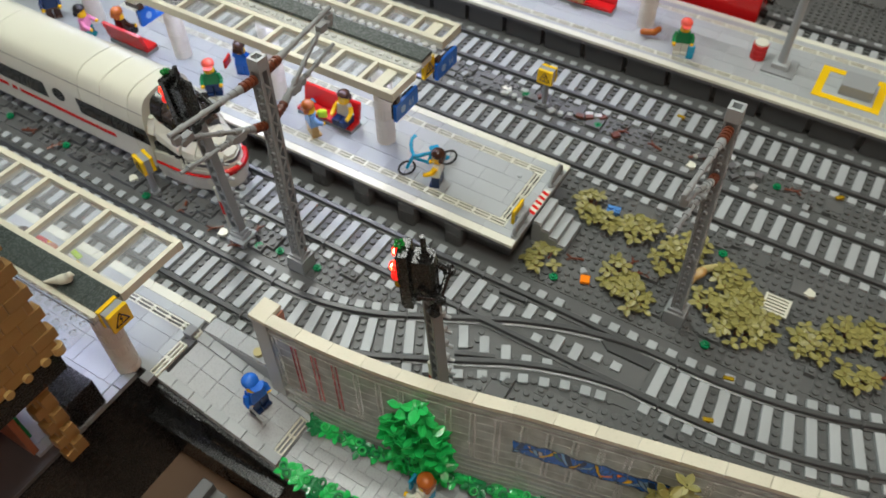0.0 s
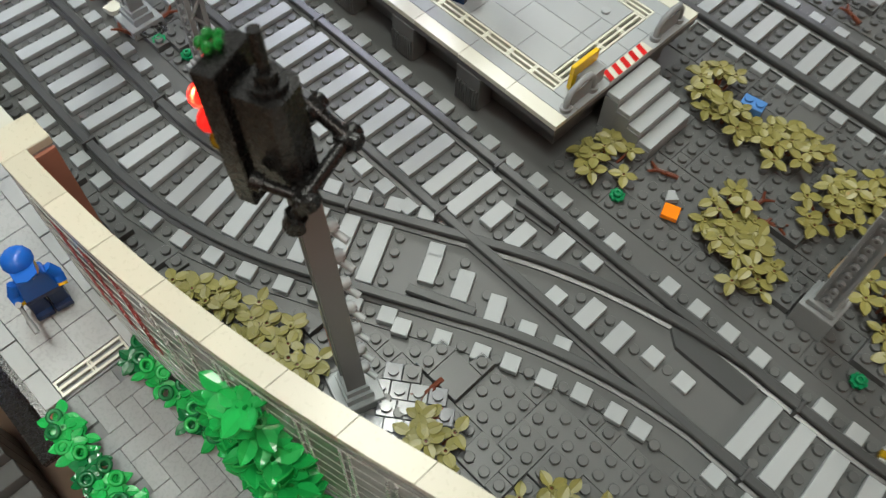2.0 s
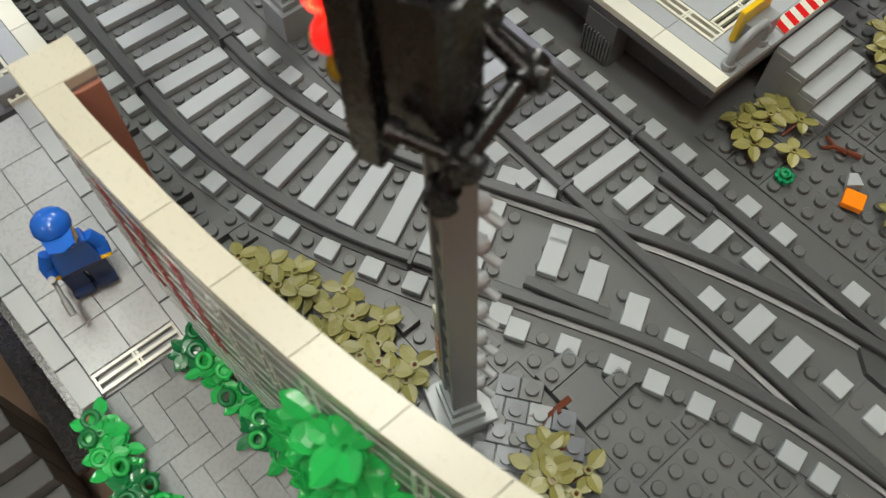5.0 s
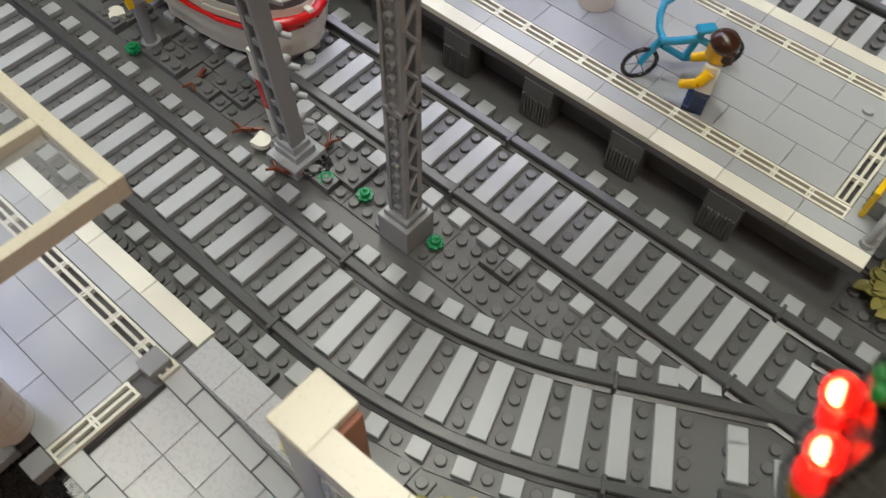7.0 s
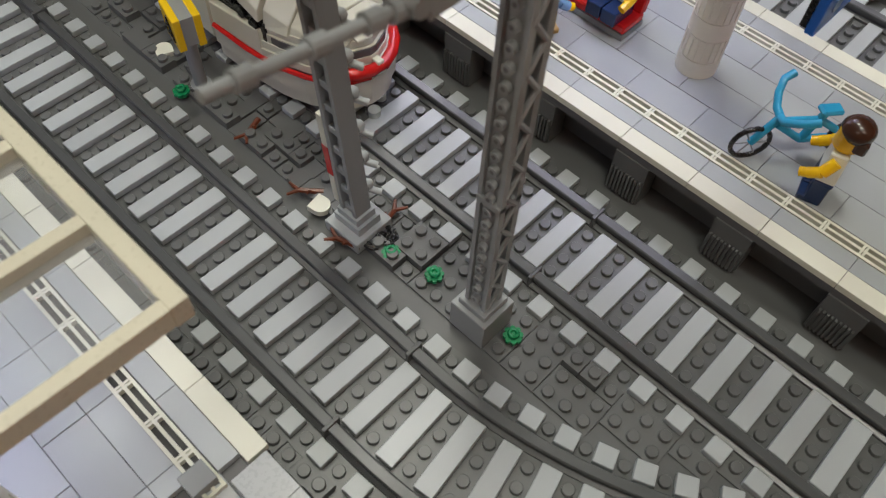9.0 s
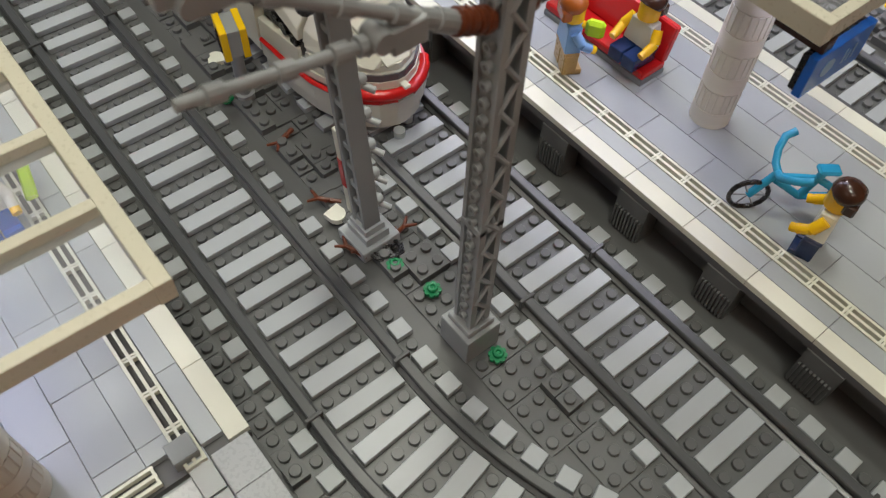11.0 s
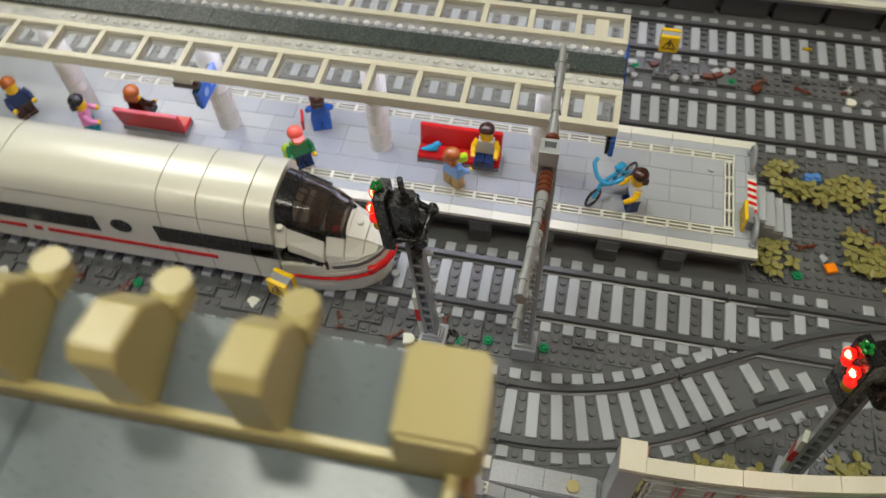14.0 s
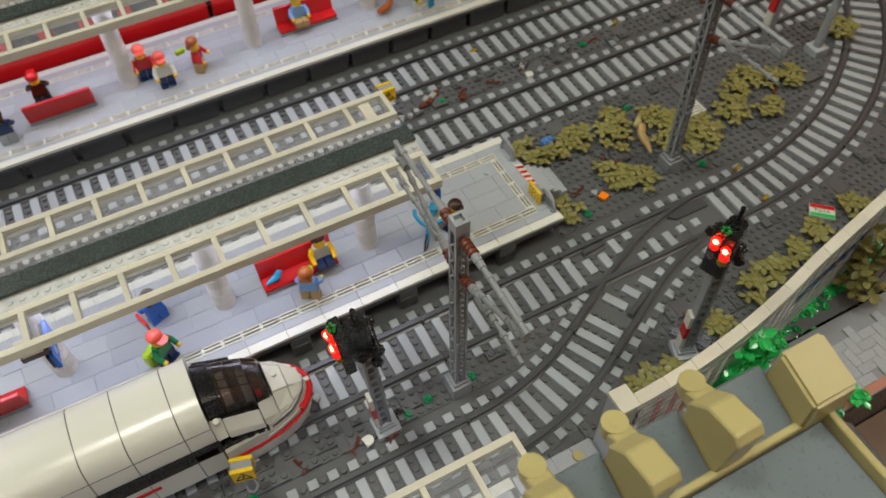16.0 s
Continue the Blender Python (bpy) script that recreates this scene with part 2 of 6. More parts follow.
def tube(bm, pts, r, n=8, closed=False):
    """One unbroken tube through the points."""
    pts = [Vector(p) for p in pts]
    rings = []
    m = len(pts)
    for k, p in enumerate(pts):
        a = pts[k - 1] if k or closed else p
        b = pts[(k + 1) % m] if k < m - 1 or closed else p
        t = (b - a).normalized()
        u = t.orthogonal().normalized() if not rings else (last - t * last.dot(t)).normalized()
        last = u
        v = t.cross(u)
        rings.append([bm.verts.new((p + u * r * math.cos(6.28318 * j / n) + v * r * math.sin(6.28318 * j / n)) * 1.0) for j in range(n)])
    for k in range(m if closed else m - 1):
        a, b = rings[k], rings[(k + 1) % m]
        for j in range(n):
            f = bm.faces.new((a[j], a[(j + 1) % n], b[(j + 1) % n], b[j]))
            f.smooth = True
    if not closed:
        bm.faces.new([bm.verts.new(v.co) for v in rings[0][::-1]])
        bm.faces.new([bm.verts.new(v.co) for v in rings[-1]])
    return bm


def prism(bm, outline, z0, z1):
    lo = [bm.verts.new((x, y, z0)) for x, y in outline]
    hi = [bm.verts.new((x, y, z1)) for x, y in outline]
    n = len(lo)
    for i in range(n):
        bm.faces.new((lo[i], lo[(i + 1) % n], hi[(i + 1) % n], hi[i]))
    bm.faces.new(hi)
    bm.faces.new(lo[::-1])
    return bm


def turned(bm, m):
    bmesh.ops.transform(bm, matrix=m, verts=bm.verts)
    return bm


def raw(name, verts, faces, material):
    me = bpy.data.meshes.new(name)
    me.from_pydata([(x * S, y * S, z * S) for x, y, z in verts], [], faces)
    me.materials.append(material)
    return me


def studs_mesh(name, places, material, r=0.3, h=0.21, n=10):
    verts, faces = [], []
    ring = [(r * math.cos(2 * math.pi * i / n), r * math.sin(2 * math.pi * i / n)) for i in range(n)]
    for x, y, z in places:
        k = len(verts)
        verts += [(x + a, y + b, z) for a, b in ring] + [(x + a, y + b, z + h * 0.85) for a, b in ring] + [(x + a * 0.9, y + b * 0.9, z + h) for a, b in ring]
        for i in range(n):
            j = (i + 1) % n
            faces += [(k + i, k + j, k + n + j, k + n + i), (k + n + i, k + n + j, k + 2 * n + j, k + 2 * n + i)]
        faces.append(tuple(range(k + 2 * n, k + 3 * n)))
    return raw(name, verts, faces, material)


# ---- the tracks' centre lines ----


def line_of(x, y, heading, *legs):
    """Samples a centre line a quarter stud apart; a leg is (length, radius), a radius of 0 being straight and a positive one turning left."""
    out, a, step = [], radians(heading), 0.25
    for length, radius in legs:
        for _ in range(round(length / step)):
            out.append((x, y, a))
            if radius:
                a += step / radius / 2
            x, y = x + step * math.cos(a), y + step * math.sin(a)
            if radius:
                a += step / radius / 2
    return out


def beside(p, d):
    return p[0] - d * math.sin(p[2]), p[1] + d * math.cos(p[2])


ARC1, ARC2 = 29 * radians(28), 35 * radians(28)
LINE_A = line_of(-109, -12, 0, (104, 0), (ARC1, 29), (9.75, 0), (ARC2, -35))
LINE_B = line_of(-109, 0, 0, (143, 0), (75, 52))
YC, YD, YF, YE = 25.0, 37.0, 42.0, 62.0
LINE_C = line_of(-109, YC, 0, (218, 0))
LINE_D = line_of(-109, YD, 0, (218, 0))
LINE_E = line_of(-109, YE, 0, (218, 0))

RAIL = [(-0.42, 0.0), (-0.42, 0.16), (-0.16, 0.26), (-0.16, 0.45), (-0.27, 0.5), (-0.27, 0.72), (-0.21, 0.78), (0.21, 0.78), (0.27, 0.72), (0.27, 0.5), (0.16, 0.45), (0.16, 0.26), (0.42, 0.16), (0.42, 0.0)]


def rail_mesh(name, line, off):
    verts, faces = [], []
    pts = [p for i, p in enumerate(line) if i == 0 or i == len(line) - 1 or (i % 4 == 0 and (abs(line[i - 1][2] - p[2]) > 1e-9 or abs(line[i + 1][2] - p[2]) > 1e-9))]
    for p in pts:
        for d, z in RAIL:
            verts.append((*beside(p, off + d), z))
    n = len(RAIL)
    for k in range(len(pts) - 1):
        for i in range(n - 1):
            a = k * n + i
            faces.append((a, a + n, a + n + 1, a + 1))
    faces += [tuple(range(n)), tuple(range((len(pts) - 1) * n, len(pts) * n))[::-1]]
    return raw(name, verts, faces, RAILGREY)


def joint_mesh():
    bm = bmesh.new()
    box(bm, -0.1, 0.1, -0.46, 0.46, 0.0, 0.86, bevel=0.03)
    return mesh_of("rail_joint", bm, RAILGREY)


def tile_mesh(name, lx, ly, material, h=0.4):
    return mesh_of(name, bx(-lx / 2 + 0.02, lx / 2 - 0.02, -ly / 2 + 0.02, ly / 2 - 0.02, 0.0, h, bevel=0.035), material)


TILE14, TILE12, TILE11 = (tile_mesh("tile", 1, n, LGREY) for n in (4, 2, 1))
JOINT = joint_mesh()
track_studs = []


def lay_track(name, line, label, s0, s1, skip=lambda x, y, d: False, loose=False, joints=()):
    """Sleeper tiles every two studs along the line from s0 to s1, rails beside them; loose joins the tiles into one mesh."""
    track = tagged(new(name), label, "railway track", kind="structure")
    for off in (-2.5, 2.5):
        part("rail", rail_mesh("rail", line, off), track, at=spot(0, 0, -0.03 if line is LINE_A else 0))
    for sj in joints:
        p = line[int(sj / 0.25)]
        for off in (-2.5, 2.5):
            x, y = beside(p, off)
            part("rail_joint", JOINT, track, at=spot(x, y, 0, math.degrees(p[2])))
    verts, faces = [], []
    for k in range(int((s1 - s0) / 2)):
        i = int((s0 + 2 * k + 0.5) / 0.25)
        if i + 4 >= len(line):
            break
        p, q = line[i], line[i + 4]
        for d, me in ((0, TILE14), (-3.5, TILE11), (3.5, TILE11)):
            x, y = beside(p, d)
            if skip(x, y, d):
                continue
            if loose:
                c, s, w = math.cos(p[2]), math.sin(p[2]), 1.97 if d == 0 else 0.47
                n = len(verts)
                for z in (0, 0.4):
                    verts += [(x + c * a - s * b, y + s * a + c * b, z) for a, b in ((-0.47, -w), (0.47, -w), (0.47, w), (-0.47, w))]
                faces += [tuple(n + j for j in f) for f in ((4, 5, 6, 7), (0, 1, 5, 4), (1, 2, 6, 5), (2, 3, 7, 6), (3, 0, 4, 7))]
            else:
                part("tile", me, track, at=spot(x, y, random.uniform(-0.03, 0.02), math.degrees(p[2]) + random.uniform(-0.9, 0.9)))
        for d in (-3.5, -1.5, -0.5, 0.5, 1.5, 3.5):
            x, y = beside(q, d)
            if not skip(x, y, d):
                track_studs.append((x, y, 0.0))
    if loose:
        tagged(part("tiles", raw("tiles", verts, faces, LGREY), track), kind="stuff")
    return track


def skip_a(x, y, d):
    if d > 3 and x > 12:
        return True
    return x > 13.2 if d == 0 else x > 15.2


def skip_b(x, y, d):
    if d < -3:
        return 11.2 < x < 32.2
    return 13.6 < x < 31.6 and (d < 3 or 22 < x < 23.2)


track_a = lay_track("railway_track_1", LINE_A, "dark grey toy track with light grey sleeper tiles curving into points", 23, 200, skip_a, joints=(40, 71.5, 103.2, 119))
track_b = lay_track("railway_track_2", LINE_B, "dark grey toy track running through points and curving away", 23, 220, skip_b, joints=(40, 71.5, 104.4, 121.4, 142.5, 160, 178))
lay_track("railway_track_3", LINE_C, "straight dark grey toy track behind the middle platform", 23, 220)
lay_track("railway_track_4", LINE_D, "straight dark grey toy track beside the far platform", 23, 220)
lay_track("railway_track_5", LINE_E, "dark grey toy track behind the far platform", 23, 220, loose=True)

# the points: short sleepers, guard rails, cover plate
for x, y, a, me in (
    [(14.45, -5.45, 29, TILE12), (16.5, -4.9, 28, TILE12), (18.8, -4.75, 27, TILE12), (20.8, -4.3, 24, TILE11), (22.7, -3.65, 22, TILE11)]
    + [(13.85, -4.4, 29, TILE11), (16.0, -9.1, 29, TILE11), (18.0, -8.0, 27, TILE11), (20.0, -7.1, 25, TILE11), (21.5, -6.35, 24, TILE11), (23.4, -5.7, 20, TILE11)]
    + [(25.2, -4.95, 18, TILE11), (27.1, -4.5, 14, TILE11), (28.5, -4.25, 10, TILE11)]
):
    part("tile", me, track_a, at=spot(x, y, 0, a + random.uniform(-1, 1)))
for x, y, me in [(14.5, -0.1, TILE12), (16.5, -0.2, TILE12), (18.5, 0.9, TILE12), (20.5, 1.5, TILE11), (20.5, -1.6, TILE11), (22.5, -1.1, TILE12), (24.5, -1.1, TILE12), (26.5, -0.6, TILE11), (28.5, -0.6, TILE11)]:
    part("tile", me, track_b, at=spot(x, y, 0, random.uniform(-1, 1)))
for x, y in [(13.5, 0.5), (15.5, -1), (15.5, 0), (15.5, 0.9), (17.5, 0.2), (19.5, 1.4), (21.5, -1.6), (21.5, -0.6), (23.5, -1.4), (23.5, -0.5), (25.5, -0.9), (27.5, -0.6), (15.3, -5.6), (15.6, -4.7), (17.6, -5.4), (17.8, -4.3), (19.8, -4.6), (21.8, -4.1), (15.5, -3.7), (17.0, -8.5), (19.0, -7.5), (20.8, -6.7), (22.5, -6.0), (24.3, -5.3), (26.2, -4.7), (29.5, -4.3), (16.9, -10), (18.9, -9), (20.8, -8.2), (22.7, -7.3), (24.6, -6.5), (26.6, -6)]:
    track_studs.append((x, y, 0.0))
g = lambda pts: [(x, y, math.atan2(pts[-1][1] - pts[0][1], pts[-1][0] - pts[0][0])) for x, y in pts]
part("guard_rail", rail_mesh("guard_rail", g([(14.7, 1.55), (17.6, 1.75)]), 0), track_b)
part("guard_rail", rail_mesh("guard_rail", g([(14.6, -7.35), (18.2, -5.75)]), 0), track_a)
part("cover_plate", prism(bmesh.new(), [(26.1, 1.5), (27.0, 0.75), (31.4, 0.75), (31.4, 2.0), (28.5, 2.05), (26.6, 2.0)], 0, 0.34), track_b, RAILGREY)
part("points_plate", prism(bmesh.new(), [(27.2, -2.1), (31.4, -2.1), (31.4, 0.6), (27.2, 0.6)], 0, 0.12), track_b, DGREY)

# ---- ground: plates of many sizes, studs on them ----
tagged(new("ground", raw("ground", [(-140, -17.2, -0.12), (111.5, -17.2, -0.12), (111.5, 130, -0.12), (-140, 130, -0.12)], [(0, 1, 2, 3)], DGREY)), "dark grey base of the model railway layout", "ground", kind="structure")
near_track = set()
for ln in (LINE_A, LINE_B, LINE_C, LINE_D, LINE_E):
    for p in ln[::2]:
        for d in np.arange(-4.0, 4.01, 0.5):
            x, y = beside(p, d)
            near_track.add((math.floor(x), math.floor(y)))


def wall_y(x):
    return -19.3 + 0.0066 * (x - 3) ** 2 if x < 26 else -15.81 + 0.225 * (x - 26)


def open_ground(ix, iy):
    if (ix, iy) in near_track or not -17.2 < iy + 0.2 < 76 or not -62 < ix < 92:
        return False
    if ix < 14 and 5 <= iy < 19 or YF <= iy < YF + 15:
        return False
    if iy < -5 and ix > 1 and iy < wall_y(ix + 0.5):
        return False
    return True


rng = random.Random(7)
taken, plate_v, plate_f, ground_studs = set(), [], [], []
bed = tagged(new("ballast_bed"), "dark grey plates of uneven height between the tracks", "ballast", kind="structure")
BED, bed_count = {}, 0


def plate(x0, x1, y0, y1, z, base=-0.12):
    n = len(plate_v)
    e = 0.025
    for zz in (base, z):
        plate_v.extend([(x0 + e, y0 + e, zz), (x1 - e, y0 + e, zz), (x1 - e, y1 - e, zz), (x0 + e, y1 - e, zz)])
    plate_f.extend([tuple(n + j for j in f) for f in ((4, 5, 6, 7), (0, 1, 5, 4), (1, 2, 6, 5), (2, 3, 7, 6), (3, 0, 4, 7))])


for ix in range(-62, 92):
    for iy in range(-18, 76):
        if (ix, iy) in taken or not open_ground(ix, iy):
            continue
        w, d = rng.choice([(1, 1), (1, 2), (2, 1), (2, 2), (2, 4), (4, 2), (2, 3), (4, 4), (6, 4), (6, 2), (8, 4)])
        rubble = ix < -14 and -9 < iy < -3 or ix < 11 and 28 < iy < 34
        if rubble:
            w, d = rng.choice([(1, 1), (1, 1), (1, 2), (2, 1)])
        cells = [(ix + a, iy + b) for a in range(w) for b in range(d)]
        while any(c in taken or not open_ground(*c) for c in cells):
            if w >= d:
                w -= 1
            else:
                d -= 1
            if w < 1 or d < 1:
                w = d = 1
                cells = [(ix, iy)]
                break
            cells = [(ix + a, iy + b) for a in range(w) for b in range(d)]
        taken.update(cells)
        small = w * d <= 4
        z = rng.choice([0.0, 0.0, 0.0, 0.4, -0.08]) if small else rng.choice([0.0, 0.0, 0.0, -0.04])
        if iy < -9 and ix > 2:
            z = rng.choice([0.0, 0.0, 0.4, 0.2]) if small else 0.0
        if rubble:
            z = rng.choice([-0.08, 0.0, 0.12, 0.25, 0.4, 0.4])
        if bed_count < 300 and -15 < ix < 42 and -17 < iy < 19:
            key = (w, d, z)
            if key not in BED:
                BED[key] = mesh_of("plate", bx(0.02, w - 0.02, 0.02, d - 0.02, -0.12, z, bevel=0.015), DGREY)
            part("plate", BED[key], bed, at=spot(ix, iy, 0))
            bed_count += 1
        else:
            plate(ix, ix + w, iy, iy + d, z)
        if not (small and rng.random() < (0.45 if rubble else 0.12)):
            ground_studs.extend((a + 0.5, b + 0.5, z) for a, b in cells)
for ln in (LINE_A, LINE_B, LINE_C, LINE_D, LINE_E):
    for k in range(0, len(ln) - 16, 16):
        p, q = ln[k], ln[k + 16]
        n = len(plate_v)
        corners = [beside(p, -4.15), beside(q, -4.15), beside(q, 4.15), beside(p, 4.15)]
        for zz in (-0.12, -0.004 - 0.003 * (ln is LINE_A)):
            plate_v.extend([(x, y, zz) for x, y in corners])
        plate_f.append((n + 4, n + 5, n + 6, n + 7))
        plate_f.extend([(n, n + 1, n + 5, n + 4), (n + 2, n + 3, n + 7, n + 6)])
tagged(new("ballast_plates", raw("ballast_plates", plate_v, plate_f, DGREY)), "dark grey plates of uneven height as track ballast", "ballast", kind="stuff")
seen, all_studs = set(), []
for p in ground_studs + track_studs:
    cell = (round(p[0] * 2), round(p[1] * 2))
    if not any((cell[0] + a, cell[1] + b) in seen for a in (-1, 0, 1) for b in (-1, 0, 1)):
        seen.add(cell)
        all_studs.append(p)
tagged(new("ballast_studs", studs_mesh("ballast_studs", all_studs, DGREY, n=10)), "round studs on the dark grey ballast plates", "studs", kind="stuff")
# ---- platforms ----
HP = 3.6
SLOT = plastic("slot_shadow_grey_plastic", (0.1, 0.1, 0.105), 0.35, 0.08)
PAVE = {}


def paving_tile(lx, ly, material):
    key = (lx, ly, material.name)
    if key not in PAVE:
        PAVE[key] = mesh_of("tile", bx(-lx / 2 + 0.014, lx / 2 - 0.014, -ly / 2 + 0.014, ly / 2 - 0.014, 0, 0.38, bevel=0.014), material)
    return PAVE[key]


def lattice_mesh():
    """A white openwork strip two studs long and one wide."""
    bm = bmesh.new()
    for y in (-0.46, -0.075, 0.31):
        box(bm, -1, 1, y, y + 0.15, 0, 0.3)
    for x in (-0.98, 0.86):
        box(bm, x, x + 0.12, -0.455, 0.455, 0.0, 0.298)
    return mesh_of("lattice_strip", bm, WHITE)


LATTICE = lattice_mesh()


def strip(parent, x0, x1, y0, y1):
    """White openwork strips over a dark bed, from end to end along the longer side."""
    z = HP - 0.3
    if x1 - x0 > y1 - y0:
        n = round((x1 - x0) / 2)
        for k in range(n):
            part("lattice_strip", LATTICE, parent, at=spot(x0 + 1 + 2 * k, (y0 + y1) / 2, z + 0.004))
    else:
        n = round((y1 - y0) / 2)
        for k in range(n):
            part("lattice_strip", LATTICE, parent, at=spot((x0 + x1) / 2, y0 + 1 + 2 * k, z + 0.004, 90))


def rows_of_tiles(parent, x0, x1, y0, y1, lx, ly, material, seed, loose=False):
    r = random.Random(seed)
    y = y0
    while y < y1 - 0.01:
        w = min(ly, y1 - y)
        x = x0 - r.choice([0, lx / 2])
        while x < x1 - 0.01:
            a, b = max(x, x0), min(x + lx, x1)
            if b - a > 0.2:
                part("tile", paving_tile(round(b - a, 2), round(w, 2), material), parent, at=spot((a + b) / 2, y + w / 2, HP - 0.38 + r.uniform(-0.006, 0.006), r.uniform(-0.15, 0.15)))
            x += lx
        y += w


def grille_foot(parent, x, y, side):
    bm = bmesh.new()
    box(bm, x - 1, x + 1, y - 0.6, y + 0.6, 0, HP - 0.85)
    part("support", bm, parent, DGREY)
    bm = bmesh.new()
    for k in range(9):
        a = x - 0.9 + k * 0.21
        box(bm, a, a + 0.11, y + side * 0.6, y + side * 0.78, 0.1, 1.7)
    part("grille", bm, parent, DGREY)


def platform(name, x0, x1, y0, y1, label, near):
    ob = tagged(new(name), label, "platform", kind="structure")
    xe = x1 - 0.02
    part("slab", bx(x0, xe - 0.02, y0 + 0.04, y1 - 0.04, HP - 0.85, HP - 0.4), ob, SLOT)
    part("base", bx(x0, x1 - 0.9, y0 + 1.5, y1 - 1.5, 0, HP - 0.86), ob, DGREY)
    if not near:
        for k in range(22):
            x = -54.8 + 6 * k
            part("side_panel", bx(x, x + 5.3, y0 + 0.5, y0 + 1.49, 0, HP - 0.87, bevel=0.03), ob, RAILGREY)
        return ob
    for side, y in ((-1, y0 + 0.55), (1, y1 - 0.55)):
        x = x1 - 7
        while x > x0 + 4 and x > x1 - 70:
            grille_foot(ob, x, y, side)
            x -= 6
    return ob


plat_m = platform("platform_1", -110, 14, 5, 19, "grey toy station platform with white edge tiles and lattice strips", True)
for y in (5.5, 18.5):
    for k in range(17):
        part("edge_tile", paving_tile(4, 1, WHITE), plat_m, at=spot(12 - 4 * k, y, HP - 0.38))
    part("edge_run", bx(-110, -54, y - 0.48, y + 0.48, HP - 0.38, HP), plat_m, WHITE)
for y in (6.5, 17.5):
    for k in range(17):
        part("tile", paving_tile(4, 1, LGREY), plat_m, at=spot(12 - 4 * k, y, HP - 0.385))
rows_of_tiles(plat_m, 12, 14, 7, 17, 2, 2, LGREY, 3)
strip(plat_m, -54, 12, 7, 8)
strip(plat_m, -54, 12, 16, 17)
strip(plat_m, 11, 12, 8, 16)
rows_of_tiles(plat_m, -54, 11, 8, 16, 4, 2, LGREY, 5)
part("paving_run", bx(-110, -54, 6, 18, HP - 0.39, HP - 0.004), plat_m, LGREY)

plat_f = platform("platform_2", -110, 110, YF, YF + 15, "far grey toy station platform with white edges", False)
for y in (YF + 0.5, YF + 14.5):
    part("edge_run", bx(-110, 110, y - 0.48, y + 0.48, HP - 0.38, HP), plat_f, WHITE)
for y in (YF + 2, YF + 12.5):
    bm = bmesh.new()
    for dy in (-0.46, -0.075, 0.31):
        box(bm, -60, 60, y + dy, y + dy + 0.15, HP - 0.3, HP)
    x = -60
    while x < 60:
        box(bm, x, x + 0.24, y - 0.455, y + 0.455, HP - 0.3, HP - 0.003)
        x += 2
    part("lattice_run", bm, plat_f, WHITE)
    part("edge_paving", bx(-110, 110, YF + 1 if y < YF + 7 else y + 0.5, y - 0.5 if y < YF + 7 else YF + 14, HP - 0.39, HP - 0.005), plat_f, LGREY)
rows_of_tiles(plat_f, -42, 42, YF + 2.5, YF + 12, 4, 2, LGREY, 9)
for a, b in ((-110, -42), (42, 110)):
    part("paving_run", bx(a, b, YF + 2.5, YF + 12, HP - 0.39, HP - 0.004), plat_f, LGREY)

# near platform, footway beside it and the stair well
plat_n = tagged(new("platform_3"), "near grey toy station platform with white edge tiles", "platform", kind="structure")
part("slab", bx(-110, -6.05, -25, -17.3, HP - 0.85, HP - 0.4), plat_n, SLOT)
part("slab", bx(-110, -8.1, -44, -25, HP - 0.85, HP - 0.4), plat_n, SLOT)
part("base", bx(-110, -6.6, -24.8, -17.9, -0.12, HP - 0.86), plat_n, DGREY)
part("base", bx(-110, -8.3, -44, -24.8, -0.12, HP - 0.86), plat_n, DGREY)
for k in range(12):
    part("edge_tile", paving_tile(4, 1, WHITE), plat_n, at=spot(-8.1 - 4 * k, -17.75, HP - 0.38))
    part("tile", paving_tile(4, 1, LGREY), plat_n, at=spot(-8.6 - 4 * k, -18.75, HP - 0.385))
strip(plat_n, -52, -6, -20.2, -19.3)
strip(plat_n, -7.1, -6.1, -25.2, -20.2)
rows_of_tiles(plat_n, -52, -7.1, -25.2, -20.2, 4, 1.9, LGREY, 11)
rows_of_tiles(plat_n, -52, -9, -36, -25.2, 4, 4, LGREY, 12)

foot = tagged(new("footway"), "grey toy footway of smooth slabs ramping down beside the stair well", "footway", kind="structure")
HB = -0.9  # level of the lower paving
RAMP_TILT = math.atan(0.29)
RAMP = Matrix.Translation((-5.81 * S, 0, 3.1 * S)) @ Matrix.Rotation(RAMP_TILT, 4, "Y")


def on_ramp(s, y, z, rz=0.0):
    return RAMP @ spot(s, y, z, rz)


def ramp_z(x):
    return 3.1 - 0.29 * (x + 5.81)


r14 = random.Random(14)
part("ramp_slab", bx(-0.2, 13.1, -25.2, -19.2, -1.2, -0.39), foot, MGREY, at=on_ramp(0, 0, 0))
for k in range(6):
    for j in range(2):
        part("tile", paving_tile(2, 2, FOOTGREY), foot, at=on_ramp(1 + 2 * k, -23.2 + 2 * j, -0.38 + r14.uniform(-0.012, 0.012), r14.uniform(-0.25, 0.25)))
for j in range(2):
    part("lattice_strip", LATTICE, foot, at=on_ramp(12.5, -23.2 + 2 * j, -0.3, 90))
KERB = mesh_of("kerb_block", bx(-0.97, 0.97, -0.49, 0.49, 0, 0.56, bevel=0.03), LGREY)
for k in range(7):
    for y in (-24.7, -19.7):
        part("kerb_block", KERB, foot, at=on_ramp(0.1 + 2 * k, y, -0.39 + r14.uniform(0, 0.05), r14.uniform(-0.4, 0.4)))
